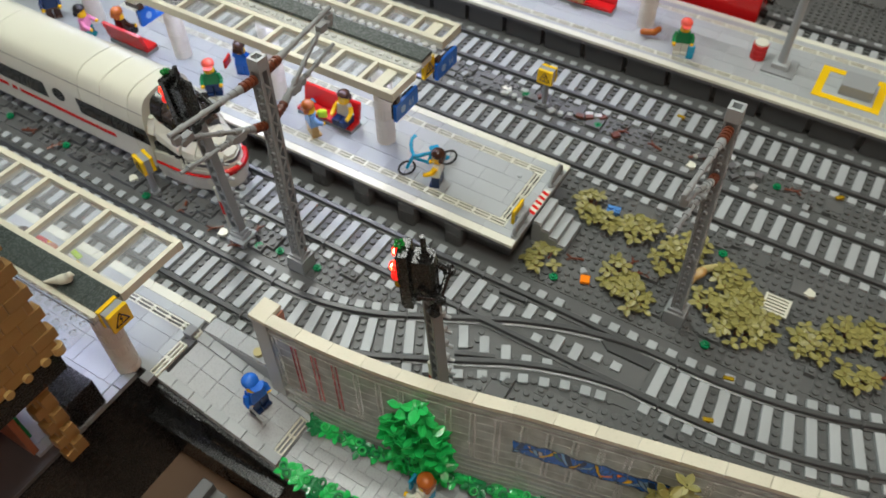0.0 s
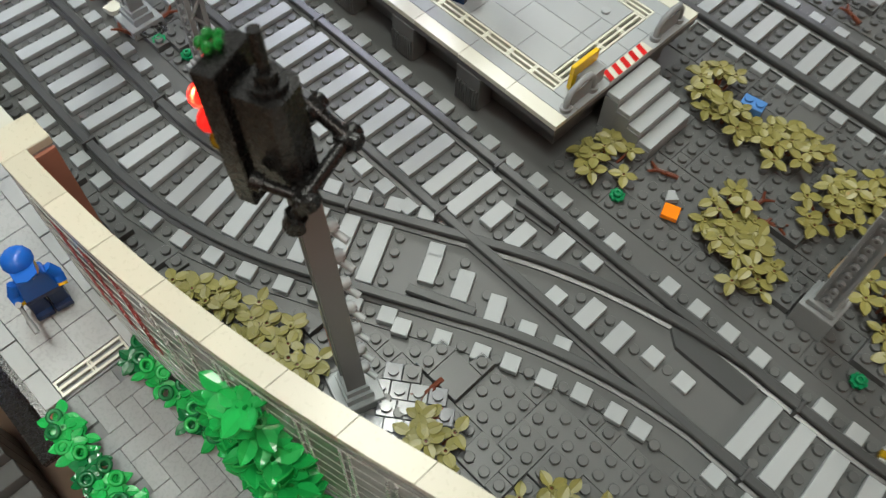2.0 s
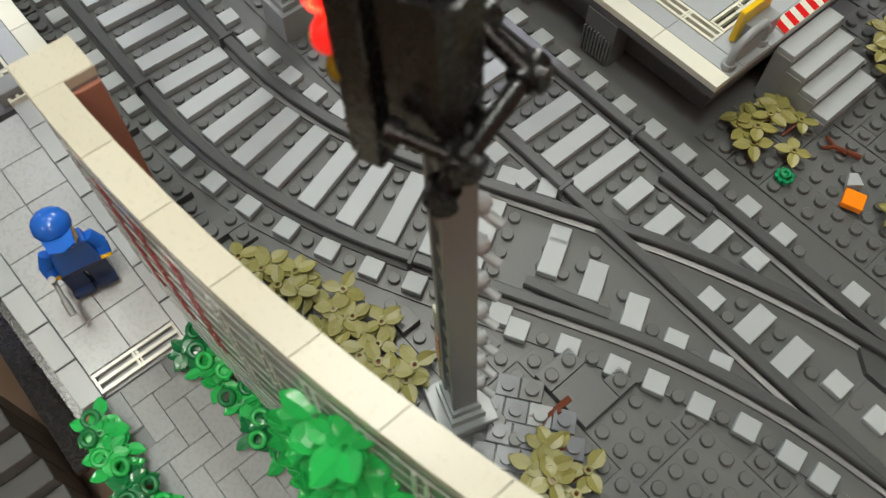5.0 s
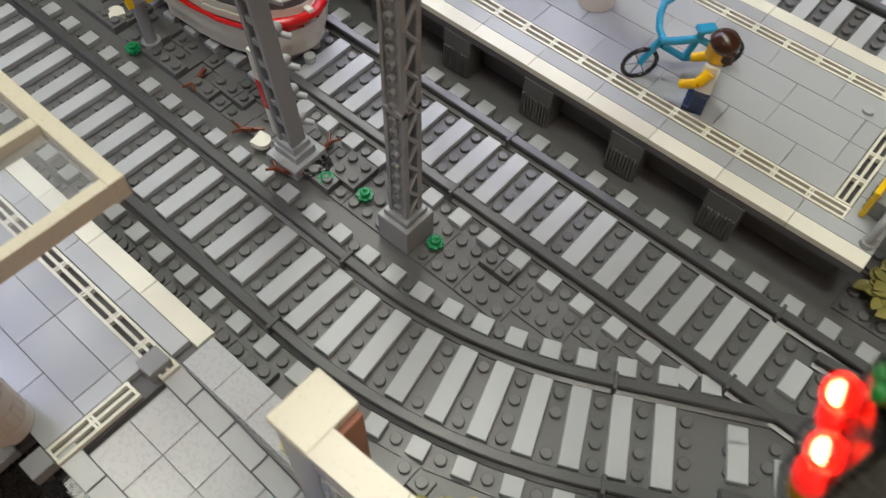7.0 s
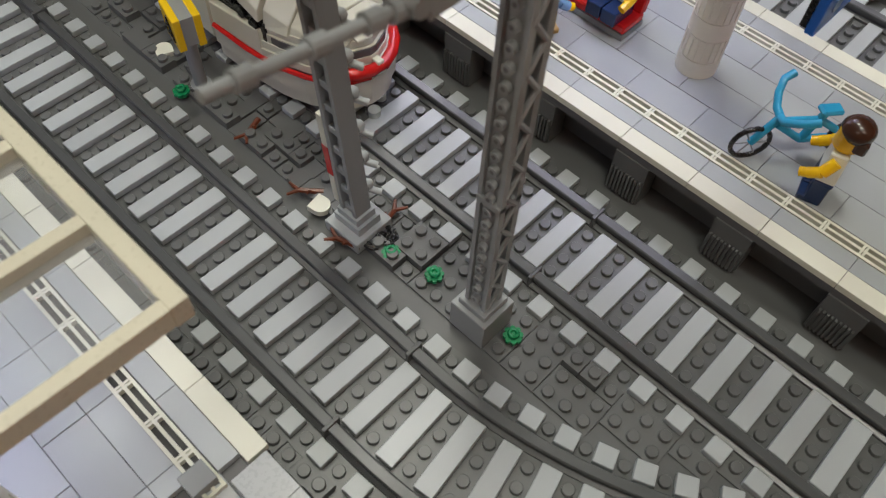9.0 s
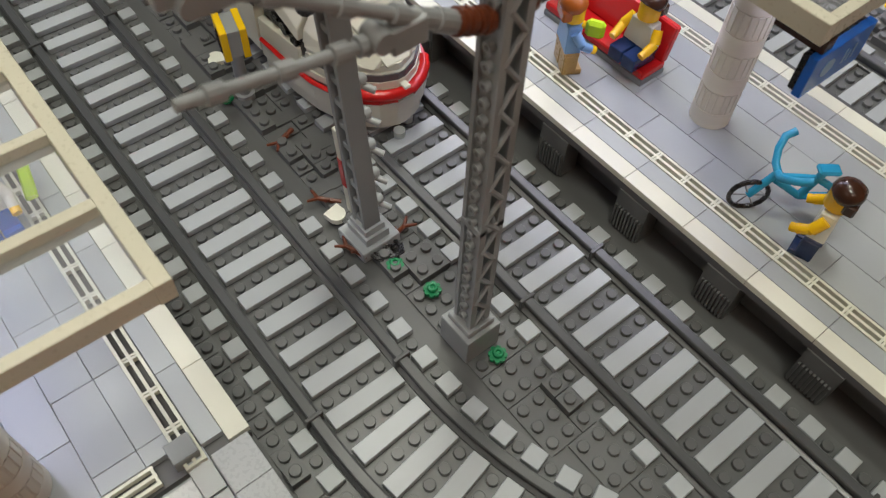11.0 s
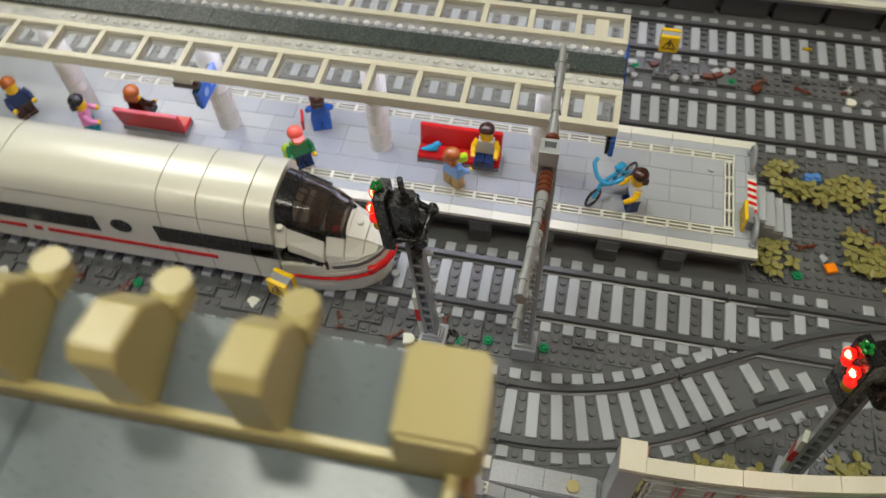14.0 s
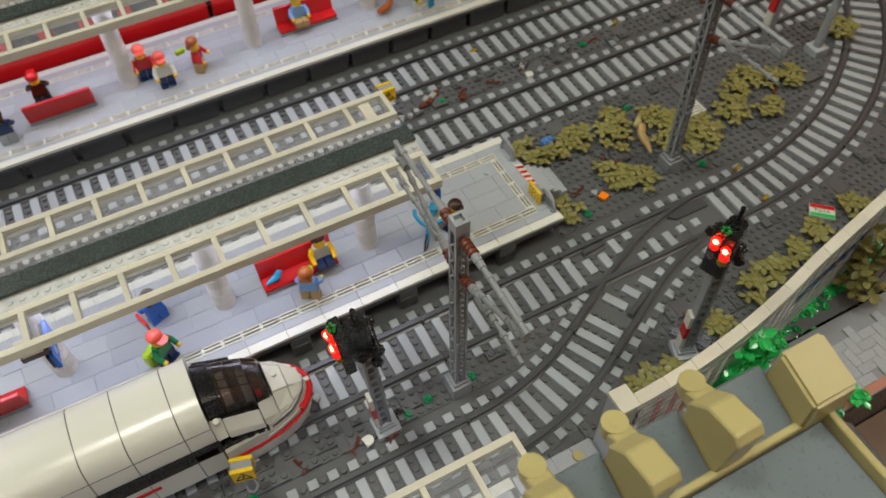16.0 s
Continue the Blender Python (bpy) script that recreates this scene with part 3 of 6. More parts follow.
part("upper_slab", bx(-6.05, 2.3, -19.18, -17.42, -0.12, HP - 0.4), foot, MGREY)
for k in range(4):
    part("kerb_block", mesh_of("kerb_block", bx(-0.5, 0.5, -0.97, 0.97, 0, 0.55 + r14.uniform(0, 0.05), bevel=0.03), MGREY), foot, at=spot(-8.3, -26.9 - 2 * k, HP - 0.4))
part("kerb_block", bx(-7.3, -6.3, -20.5, -19.4, HP - 0.4, HP + 0.4, bevel=0.03), foot, MGREY)
part("kerb_block", bx(-7.2, -6.2, -26.2, -25.22, HP - 0.4, HP + 0.3, bevel=0.03), foot, MGREY)
for k in range(4):
    part("tile", paving_tile(2, 1.7, FOOTGREY), foot, at=spot(-5 + 2 * k, -18.3, HP - 0.385))
# herringbone paving
rh = random.Random(21)
for i in range(42):
    for j in range(5):
        x, y, m = 6.75 + i, -24.6 + j, (i - j) % 4
        if y + 1 > wall_y(x) - 0.6:
            continue
        if m == 0:
            part("tile", paving_tile(2, 1, FOOTGREY), foot, at=spot(x + 1, y + 0.5, HB - 0.38 + rh.uniform(-0.012, 0.012)))
        elif m == 3:
            part("tile", paving_tile(1, 2, FOOTGREY), foot, at=spot(x + 0.5, y + 1, HB - 0.38 + rh.uniform(-0.012, 0.012)))
part("bedding", bx(6.5, 60, -25.6, -17.2, HB - 0.9, HB - 0.24), foot, MGREY)
part("soil_bed", bx(6.7, 60, -25.5, -24.62, HB - 0.23, HB - 0.1), foot, BRICK, "reddish brown planting edge")
# stair well
well = tagged(new("stair_well"), "dark stair well beside the footway, black walls", "stair well", kind="structure")
part("wall", turned(prism(bmesh.new(), [(-7.9, -12), (60, -12), (60, HB - 0.3), (6.9, HB - 0.3), (-5.9, 2.6), (-7.9, 2.8)], 25.22, 25.6), Matrix.Rotation(radians(90), 4, "X")), well, BLACK)
part("inner_panel", turned(prism(bmesh.new(), [(-7.88, -12), (-1.2, -12), (-1.2, 0.9), (-5.9, 2.0), (-7.88, 2.0)], 25.62, 25.74), Matrix.Rotation(radians(90), 4, "X")), well, BLACK)
part("wall", bx(-8.2, -7.92, -44, -25.22, -12, HP - 0.9), well, BLACK)
part("floor", bx(-8, 60, -70, -25.75, -12.4, -12), well, BROWNFLOOR)
for k in range(5):
    part("step", bx(0.4 + 1.3 * k, 1.68 + 1.3 * k, -34, -28.6, -12, -3.6 - 1.0 * k, bevel=0.05), well, DGREY)
part("ledge", bx(-7.8, 8, -27.0, -25.76, -3.0, -2.5), well, BLACK)

# ---- end of the middle platform ----
steps = thing("platform_steps", 14, 11.9, 0, "grey toy steps leading down from the platform end", "steps")
for k in range(4):
    part("step", bx(k, k + 1.0, -2.1, 2.1, 0, 2.75 - 0.68 * k), steps, MGREY)
    part("tread", bx(k + 0.02, k + 0.98, -2.05, 2.05, 2.754 - 0.68 * k, 3.1 - 0.68 * k, bevel=0.03), steps, LGREY)
hatch = thing("hazard_tile", 13.55, 12.1, HP + 0.006, "white tile with red hazard stripes at the platform end", "tile")
part("base", bx(-0.42, 0.42, -2, 2, 0, 0.12), hatch, WHITE)
for k in range(5):
    y = -1.85 + 0.8 * k
    part("stripe", prism(bmesh.new(), [(-0.41, y), (0.41, y - 0.25 + 0.0), (0.41, y + 0.15), (-0.41, y + 0.4)], 0.12, 0.135), hatch, RED)
for y, flip in ((7.6, 1), (16.2, -1)):
    rail = thing("end_railing", 13.5, y, HP, "curved dark grey handrail at the platform end", "railing", "end railings")
    bm = bmesh.new()
    pts = [(0, -1.2, 0), (0, -1.25, 0.8), (0, -0.9, 1.4), (0, -0.1, 1.7), (0, 0.7, 1.6), (0, 1.1, 1.1), (0, 1.2, 0.4), (0, 1.2, 0)]
    tube(bm, pts, 0.2, 10)
    part("bar", bm, rail, MGREY)
    part("foot", cy(0, -1.2, 0, 0.3, 0.36, 12), rail, MGREY)
    part("foot", cy(0, 1.2, 0, 0.3, 0.36, 12), rail, MGREY)
    part("plate", bx(-0.1, 0.1, -0.9, 0.9, 0.1, 1.2), rail, MGREY)
warn = thing("warning_sign", 12.75, 9.0, HP, "yellow warning panel with black dots on a grey bracket", "sign")
part("panel", bx(-0.35, -0.05, -1.3, 1.0, 0.05, 1.9, bevel=0.04), warn, YELLOW)
part("bracket", bx(-0.05, 0.7, -0.9, 0.9, 0.0, 1.1, bevel=0.03), warn, MGREY)
for iy in range(4):
    for iz in range(3):
        part("dot", turned(cy(0, 0, 0, 0.03, 0.13, 10), Matrix.Translation((-0.36, -0.95 + 0.5 * iy, 0.45 + 0.5 * iz)) @ Matrix.Rotation(radians(-90), 4, "Y")), warn, BLACK)
single("stud_ring", turned(rod(bmesh.new(), (0, 0, 0), (0, 0, 0.18), 0.3, 14), Matrix.Identity(4)), LGREY, "small grey round plate on the platform paving", "round plate", at=spot(9.8, 14.6, HP))

# ---- platform roofs ----


def canopy(name, x1, length, pitch, front, inner, spine, clear_rows, back, zf, zi, zs, zb, label):
    """front..inner: the glazed bay towards the viewer; spine: dark ridge; clear_rows: studded clear strips; back: second glazed bay."""
    x0 = x1 - length
    ob = thing(name, x1, (spine[0] + spine[1]) / 2, zs, label, "platform roof", "platform roofs")
    ox, oy, oz = x1, (spine[0] + spine[1]) / 2, zs

    def loc(bm):
        return turned(bm, Matrix.Translation((-ox, -oy, -oz)))

    bays = [(front, inner, zf, zi)] + ([(back[0], back[1], zb, zb)] if back else [])
    for a, b, za, zb2 in bays:
        wide = b - a
        rot = Matrix.Rotation(math.atan2(zb2 - za, wide), 4, "X")
        base = Matrix.Translation((0, a, za)) @ rot
        w = math.hypot(wide, zb2 - za)
        for y in (0.0, w - 0.62):
            part("frame_rail", loc(turned(bx(x0, x1, y, y + 0.62, -1.0, 0, bevel=0.03), base)), ob, CREAM)
        n = int(length / pitch)
        for k in range(n + 1):
            x = x1 - 0.48 - pitch * k
            part("glazing_bar", loc(turned(bx(x, x + 0.48, 0.62, w - 0.62, -0.9, -0.02, bevel=0.02), base)), ob, CREAM)
            if k < n:
                pane = part("pane", loc(turned(bx(x - pitch + 0.48, x, 0.62, w - 0.62, -0.55, -0.45), base)), ob, CLEAR)
                pane.visible_shadow = False
        if back:
            part("end_plate", loc(turned(bx(x1 - 2.9, x1 - 1.75, 0.62, w - 0.62, -0.72, -0.3, bevel=0.02), base)), ob, CREAM)
    for a, b in clear_rows:
        bm = bmesh.new()
        box(bm, x0, x1, a, b, zs - 0.95, zs - 0.55)
        strip_ob = part("clear_strip", loc(bm), ob, FROST if b - a < 1.5 and back else CLEAR)
        strip_ob.visible_shadow = False
        ny = max(1, int(b - a))
        places = [(x1 - 0.5 - i - ox, a + (b - a) * (j + 0.5) / ny - oy, zs - 0.55 - oz) for i in range(int(min(length, 50))) for j in range(ny)]
        tagged(part("clear_studs", studs_mesh("clear_studs", places, FROST if ny == 1 else CLEAR, n=8), ob), kind="stuff")
    x = x1
    while x > max(x0, x1 - 76) + 4:
        d = 2.0
        part("spine_tile", loc(bx(x - d + 0.008, x - 0.008, spine[0], spine[1], zs - 0.4, zs, bevel=0.012)), ob, SPINE)
        x -= d
    part("spine_run", loc(bx(x0, x - 0.02, spine[0], spine[1], zs - 0.4, zs)), ob, SPINE)
    if not back:
        part("edge_rail", loc(bx(x0, x1, spine[0] - 0.5, spine[0] - 0.02, zs - 0.75, zs - 0.2, bevel=0.03)), ob, CREAM)
    part("spine_beam", loc(bx(x0, x1 - 0.05, spine[0] + 0.1, spine[1] - 0.1, zs - 1.1, zs - 0.42)), ob, CREAM)
    part("lamp_strip", loc(bx(x0, x1 - 3, (spine[0] + spine[1]) / 2 - 0.25, (spine[0] + spine[1]) / 2 + 0.25, zs - 1.25, zs - 1.11)), ob, STRIP)
    return ob


def column_for(x, y, top, r=1.12):
    ob = thing("platform_column", x, y, HP, "white fluted round column carrying the platform roof", "column", "platform columns")
    seg = (top - HP) / 5
    for k in range(5):
        part("drum", cy(0, 0, seg * k, seg * (k + 1) - 0.01, r - 0.05, 24), ob, COLUMN)
        part("band", cy(0, 0, seg * k + 0.02, seg * k + seg * 0.42, r, 24), ob, COLUMN)
        bm = bmesh.new()
        for j in range(20):
            a = 2 * math.pi * j / 20
            u, v = Vector((math.cos(a), math.sin(a), 0)), Vector((-math.sin(a), math.cos(a), 0))
            ends = [[bm.verts.new(u * (r - 0.12) + v * -0.14 + Vector((0, 0, z)))] + [bm.verts.new(p + Vector((0, 0, z))) for p in (u * (r - 0.01) + v * -0.12, u * (r - 0.01) + v * 0.12, u * (r - 0.12) + v * 0.14)] for z in (seg * (k + 0.44), seg * (k + 0.97))]
            for i in range(3):
                bm.faces.new((ends[0][i], ends[0][i + 1], ends[1][i + 1], ends[1][i]))
            bm.faces.new(ends[0][::-1])
            bm.faces.new(ends[1])
        part("fluting", bm, ob, COLUMN)
    return ob


canopy("platform_roof", -0.4, 100, 4.08, 5.75, 10.0, (11.15, 13.15), [(10.0, 11.1), (13.2, 15.1)], (15.15, 18.9), 16.75, 16.75, 17.4, 17.15, "white framed glazed roof over the middle platform, dark spine")
canopy("platform_roof", -6.6, 90, 3.95, -24.45, -17.55, (-26.8, -24.5), [(-32.5, -27.5), (-27.5, -26.85)], None, 14.6, 14.5, 14.9, 14.6, "white framed glazed roof over the near platform, dark spine")
canopy("platform_roof", 17.0, 110, 4.08, YF + 1.2, YF + 5.4, (YF + 6.55, YF + 8.55), [(YF + 5.4, YF + 6.5), (YF + 8.6, YF + 10.5)], (YF + 10.55, YF + 14.3), 16.75, 16.75, 17.4, 17.15, "white framed glazed roof over the far platform")
for k in range(6):
    column_for(-6.3 - 15.9 * k, 12.1, 16.2)
for k in range(4):
    column_for(-9.2 - 15.9 * k, -25.6, 13.8)
for k in range(5):
    column_for(10.6 - 16.4 * k, YF + 7.2, 16.2)
for y0, y1, x, z, w in ((10, 14, -30, 14.9, 58), (-27, -25, -34, 13.2, 50), (YF + 6, YF + 9, -20, 14.9, 70)):
    area("platform_lamp", x * S, (y0 + y1) / 2 * S, z * S, w * S, 3.0 * S, 0.34 if y0 > 0 else 0.22, (0.66, 0.68, 1.0))

# blue station signs under the roof's end
for x, y, z in ((-0.55, 8.2, 12.9), (-0.3, 15.6, 13.3), (-36.7, 8.5, 11.5)):
    sg = thing("station_sign", x, y, z, "blue station sign hanging under the platform roof, pale pictogram", "sign", "station signs")
    part("board", bx(-0.2, 0.2, -2.0, 2.0, 0, 2.0, bevel=0.04), sg, BLUE)
    part("backing", bx(-0.5, -0.21, -1.9, 1.9, 0.1, 1.9, bevel=0.04), sg, BLACK)
    part("hanger", bx(-2.2, 0.1, -1.7, -1.0, 2.01, 2.6, bevel=0.04), sg, DBROWN)
    part("bracket", bx(-2.0, -0.3, -1.7, -1.0, 2.61, 15.85 - z, bevel=0.04), sg, CREAM)
    part("pictogram", cy(0, 0, 0, 0.02, 0.42, 20), sg, SKYBLUE, "pale round sign field", at=pose(0.205 * S, -0.75 * S, 1.0 * S, 0, 90, 0))
    for dy, h in ((0.35, 0.75), (0.65, 0.55), (0.95, 0.75)):
        part("bar", bx(0.205, 0.22, dy, dy + 0.14, 0.6, 0.6 + h), sg, SKYBLUE)


def lightning_box(x, y, z, rz, label="yellow electrical warning box with a black lightning sign", size=1.0):
    ob = thing("warning_box", x, y, z, label, "warning box", "warning boxes")
    ob.matrix_world = spot(x, y, z, rz)
    for s in (-1, 1):
        part("face", bx(min(s * 0.35, s * 0.75), max(s * 0.35, s * 0.75), -1 * size, 1 * size, -1 * size, 1 * size, bevel=0.04), ob, YELLOW)
        tri = [(-0.68, -0.5), (0.68, -0.5), (0, 0.7)]
        bm = bmesh.new()
        for (a, b), (c, d) in zip(tri, tri[1:] + tri[:1]):
            rod(bm, (s * 0.76, a, b), (s * 0.76, c, d), 0.06, 6)
        rod(bm, (s * 0.76, 0.1, 0.35), (s * 0.76, -0.1, -0.0), 0.06, 6)
        rod(bm, (s * 0.76, -0.1, 0.05), (s * 0.76, 0.12, 0.0), 0.05, 6)
        rod(bm, (s * 0.76, 0.1, 0.05), (s * 0.76, -0.05, -0.35), 0.05, 6)
        part("lightning_mark", bm, ob, BLACK)
    part("core", bx(-0.35, 0.35, -0.9 * size, 0.9 * size, -0.85 * size, 0.9 * size), ob, MGREY)
    return ob


for x, y in ((-26.4, -6.1), (4.9, 31.0)):
    b = lightning_box(x, y, 4.8, -105 if y < 0 else -90)
    part("post", cy(0, 0, -4.8, -1.0, 0.38, 14), b, MGREY)
    part("collar", cy(0, 0, -4.8, -4.3, 0.6, 14), b, MGREY)
lightning_box(-6.05, -25.9, 13.95, 0, "yellow electrical warning box at the roof's end")
lightning_box(-1.3, 12.8, 15.4, 0, "yellow electrical warning box at the roof's end")


def bench(x, y, rz=0, length=8.0):
    ob = thing("bench", x, y, HP, "red plastic bench on a dark grey base", "bench", "platform benches")
    ob.matrix_world = spot(x, y, HP, rz)
    h = length / 2
    part("base", bx(-h, h, -1.0, 1.0, 0, 0.4, bevel=0.03), ob, MGREY)
    part("seat", bx(-h, h, -1.0, 0.9, 0.41, 0.95, bevel=0.1), ob, RED)
    bm = bx(-h, h, 0.5, 1.0, 0.9, 3.2, bevel=0.1)
    part("backrest", turned(bm, Matrix.Translation((0, 0.75, 0.9)) @ Matrix.Rotation(radians(-12), 4, "X") @ Matrix.Translation((0, -0.75, -0.9))), ob, RED)
    return ob


bench(-14.2, 11.6)
bench(-45.2, 10.4, 180, 6.8)
bench(-30.8, YF + 6.2, 180)
bench(1.9, YF + 7.4)
# ---- boundary wall of clear bricks ----
xs = [4.0 + 1.0 * k for k in range(52)]


def wall_run(bm, x0, x1, half, z0, z1, step=1.0):
    n = max(2, int((x1 - x0) / step) + 1)
    pts = [x0 + (x1 - x0) * k / (n - 1) for k in range(n)]
    prism(bm, [(x, wall_y(x) - half) for x in pts] + [(x, wall_y(x) + half) for x in pts][::-1], z0, z1)
    return bm


wallob = tagged(new("wall_1"), "curved wall of clear bricks between grey courses with a white coping", "wall", kind="structure")
for k in range(16):
    part("coping_tile", wall_run(bmesh.new(), 4.03 + 3 * k, 7.0 + 3 * k, 0.54, 12.35, 12.8), wallob, CREAM)
for row in range(12):
    z0 = -0.85 + 0.4 * row
    for k in range(11):
        x0 = 4.0 + 4 * k + (0, 2, 1, 3)[row % 4]
        part("course_plate", wall_run(bmesh.new(), x0 + 0.02, x0 + 3.98, 0.5 if row % 2 else 0.47, z0, z0 + 0.37), wallob, (BLOCK, FROST, BLOCK, LGREY)[row % 4])
for row in range(3):
    for k in range(12):
        x0 = 4.0 + 4 * k + (0, 2, 1)[row]
        part("course_plate", wall_run(bmesh.new(), x0 + 0.02, x0 + 3.98, 0.5 if row % 2 else 0.46, 11.18 + 0.39 * row, 11.54 + 0.39 * row), wallob, (FROST, BLOCK, LGREY)[row])
for row in range(6):
    z0 = 4.0 + 1.19 * row
    for k in range(20):
        a = 4.6 + 1.95 * k
        part("clear_brick", wall_run(bmesh.new(), a + 0.02, a + 1.93, 0.47, z0, z0 + 1.16), wallob, BLOCK)
for k in range(20):
    bm = bmesh.new()
    a = 4.6 + 1.95 * k
    for row in range(6):
        for dx in (-0.2, 0.2):
            for z in (0.1, 0.46, 0.82):
                z0 = 4.0 + 1.19 * row + z
                box(bm, a + dx - 0.09, a + dx + 0.09, wall_y(a + dx) - 0.53, wall_y(a + dx) - 0.475, z0, z0 + 0.26)
    # three columns are tinted red to paint in the signal's reflected light
    tagged(part("moulded_tubes", bm, wallob, REDGLINT if 1 <= k <= 3 else TUBE), kind="stuff")
for row in range(7):
    part("brick_rim", wall_run(bmesh.new(), 4.5, 44.0, 0.5, 3.95 + 1.19 * row, 4.02 + 1.19 * row), wallob, BLOCK)
part("base_course", wall_run(bmesh.new(), 2.2, 54, 0.5, HB - 0.5, HB + 0.02), wallob, MGREY)
pier = tagged(new("wall_pier"), "white end pier of the clear brick wall", "pier", kind="structure")
part("shaft", bx(2.35, 3.98, -19.74, -17.75, HP - 2.6, 12.3, bevel=0.04), pier, LGREY)
part("brick_face", bx(3.99, 4.2, -18.74, -17.73, 0, 12.25, bevel=0.03), pier, BRICK, "reddish brown facing")
part("cap", bx(2.28, 4.02, -19.84, -17.68, 12.32, 12.8, bevel=0.04), pier, CREAM)
part("footing", bx(2.37, 3.96, -19.1, -17.8, -0.12, HP - 2.6), pier, MGREY)
# graffiti: flat coloured shapes on the wall's path side
graf = thing("graffiti_sticker", 31, wall_y(31) - 0.52, 7.0, "colourful blue and yellow graffiti sticker, lettering unreadable", "graffiti")
rg = random.Random(5)


def on_wall(name, outline, off, mat):
    v = [(x - 31, wall_y(x) - wall_y(31) - 0.02 - off, z - 7) for x, z in outline]
    part(name, raw(name, v, [tuple(range(len(v)))], mat), graf)


n_g = 25
edge = [(25.4 + 0.5 * i, 0.12 * math.sin(2.1 * i) + 0.1 * math.sin(0.8 * i)) for i in range(n_g)]
on_wall("outline_colour", [(x, 6.72 + d) for x, d in edge] + [(x, 8.78 - d) for x, d in edge][::-1], 0.0, NAVY)
on_wall("ground_colour", [(x + 0.15, 6.9 + d) for x, d in edge] + [(x - 0.1, 8.6 - d) for x, d in edge][::-1], 0.006, BLUE)
FILLS = [SKYBLUE, BLUE, TEAL, YELLOW, SKYBLUE, NAVY, LGREY, YELLOW]
for k in range(26):
    # a slanted stroke of a letter: navy outline under a coloured bar
    x, z = 25.9 + 0.44 * k, 7.75 + rg.uniform(-0.3, 0.3)
    lean, half, tall = rg.choice([-0.75, -0.35, 0.3, 0.7, 1.2]), rg.uniform(0.1, 0.22), rg.uniform(0.35, 0.85)
    fill = FILLS[(k // 2 + k) % 8] if k < 10 else rg.choice([YELLOW, YELLOW, SKYBLUE, BLUE, NAVY, ORANGE])
    for grow, off, mat in ((0.09, 0.012 + 0.0009 * k, NAVY), (0.0, 0.0125 + 0.0009 * k, fill)):
        h, w = tall + grow, half + grow
        bend = 0.25 * lean
        on_wall("stroke", [(x - lean * h - w, z - h), (x - lean * h + w * 0.7, z - h), (x + w + bend, z), (x + lean * h + w, z + h), (x + lean * h - w * 0.8, z + h), (x - w + bend, z)], off, mat)
single("round_tile", turned(cy(0, 0, 0, 0.35, 0.48, 18), Matrix.Identity(4)), TAN, "round tan patterned tile on the footway", "tile", at=spot(0.2, -18.5, HP))

# ---- catenary masts ----


def insulator(parent, p, q, r=0.46):
    span = (Vector(q) - Vector(p)).length
    outline = [(0, r * 0.82)]
    for k in range(4):
        d0, d1 = span * (k / 4 + 0.02), span * (k / 4 + 0.2)
        outline += [(d0, r * 0.82), (d0 + 0.02, r * 0.97), (d0 + 0.06, r), (d1 - 0.06, r), (d1 - 0.02, r * 0.97), (d1, r * 0.82)]
    part("insulator", lathe(p, q, outline + [(span, r * 0.82)], 14), parent, BROWN, "reddish brown ribbed insulator")


def arm(parent, p, q, r=0.2):
    span = (Vector(q) - Vector(p)).length
    outline = [(0, 0.36), (0.7, 0.36), (0.72, 0.3), (1.3, 0.3), (1.32, r)]
    for t, rr in ((0.25, 0.29), (0.5, 0.28), (0.8, 0.28)):
        outline += [(span * t, r), (span * t + 0.02, rr), (span * t + 0.5, rr), (span * t + 0.52, r)]
    part("bracket_rod", lathe(p, q, outline + [(span, r)]), parent, MGREY)


BOSS = mesh_of("boss", rod(bmesh.new(), (0, -0.13, 0), (0, 0.13, 0), 0.21, 12), MGREY)
# solid dark disc painting the shade inside a hollow boss
HOLE_SHADE = mesh_of("hole", rod(bmesh.new(), (0, -0.03, 0), (0, 0.03, 0), 0.1, 8), SLOT)


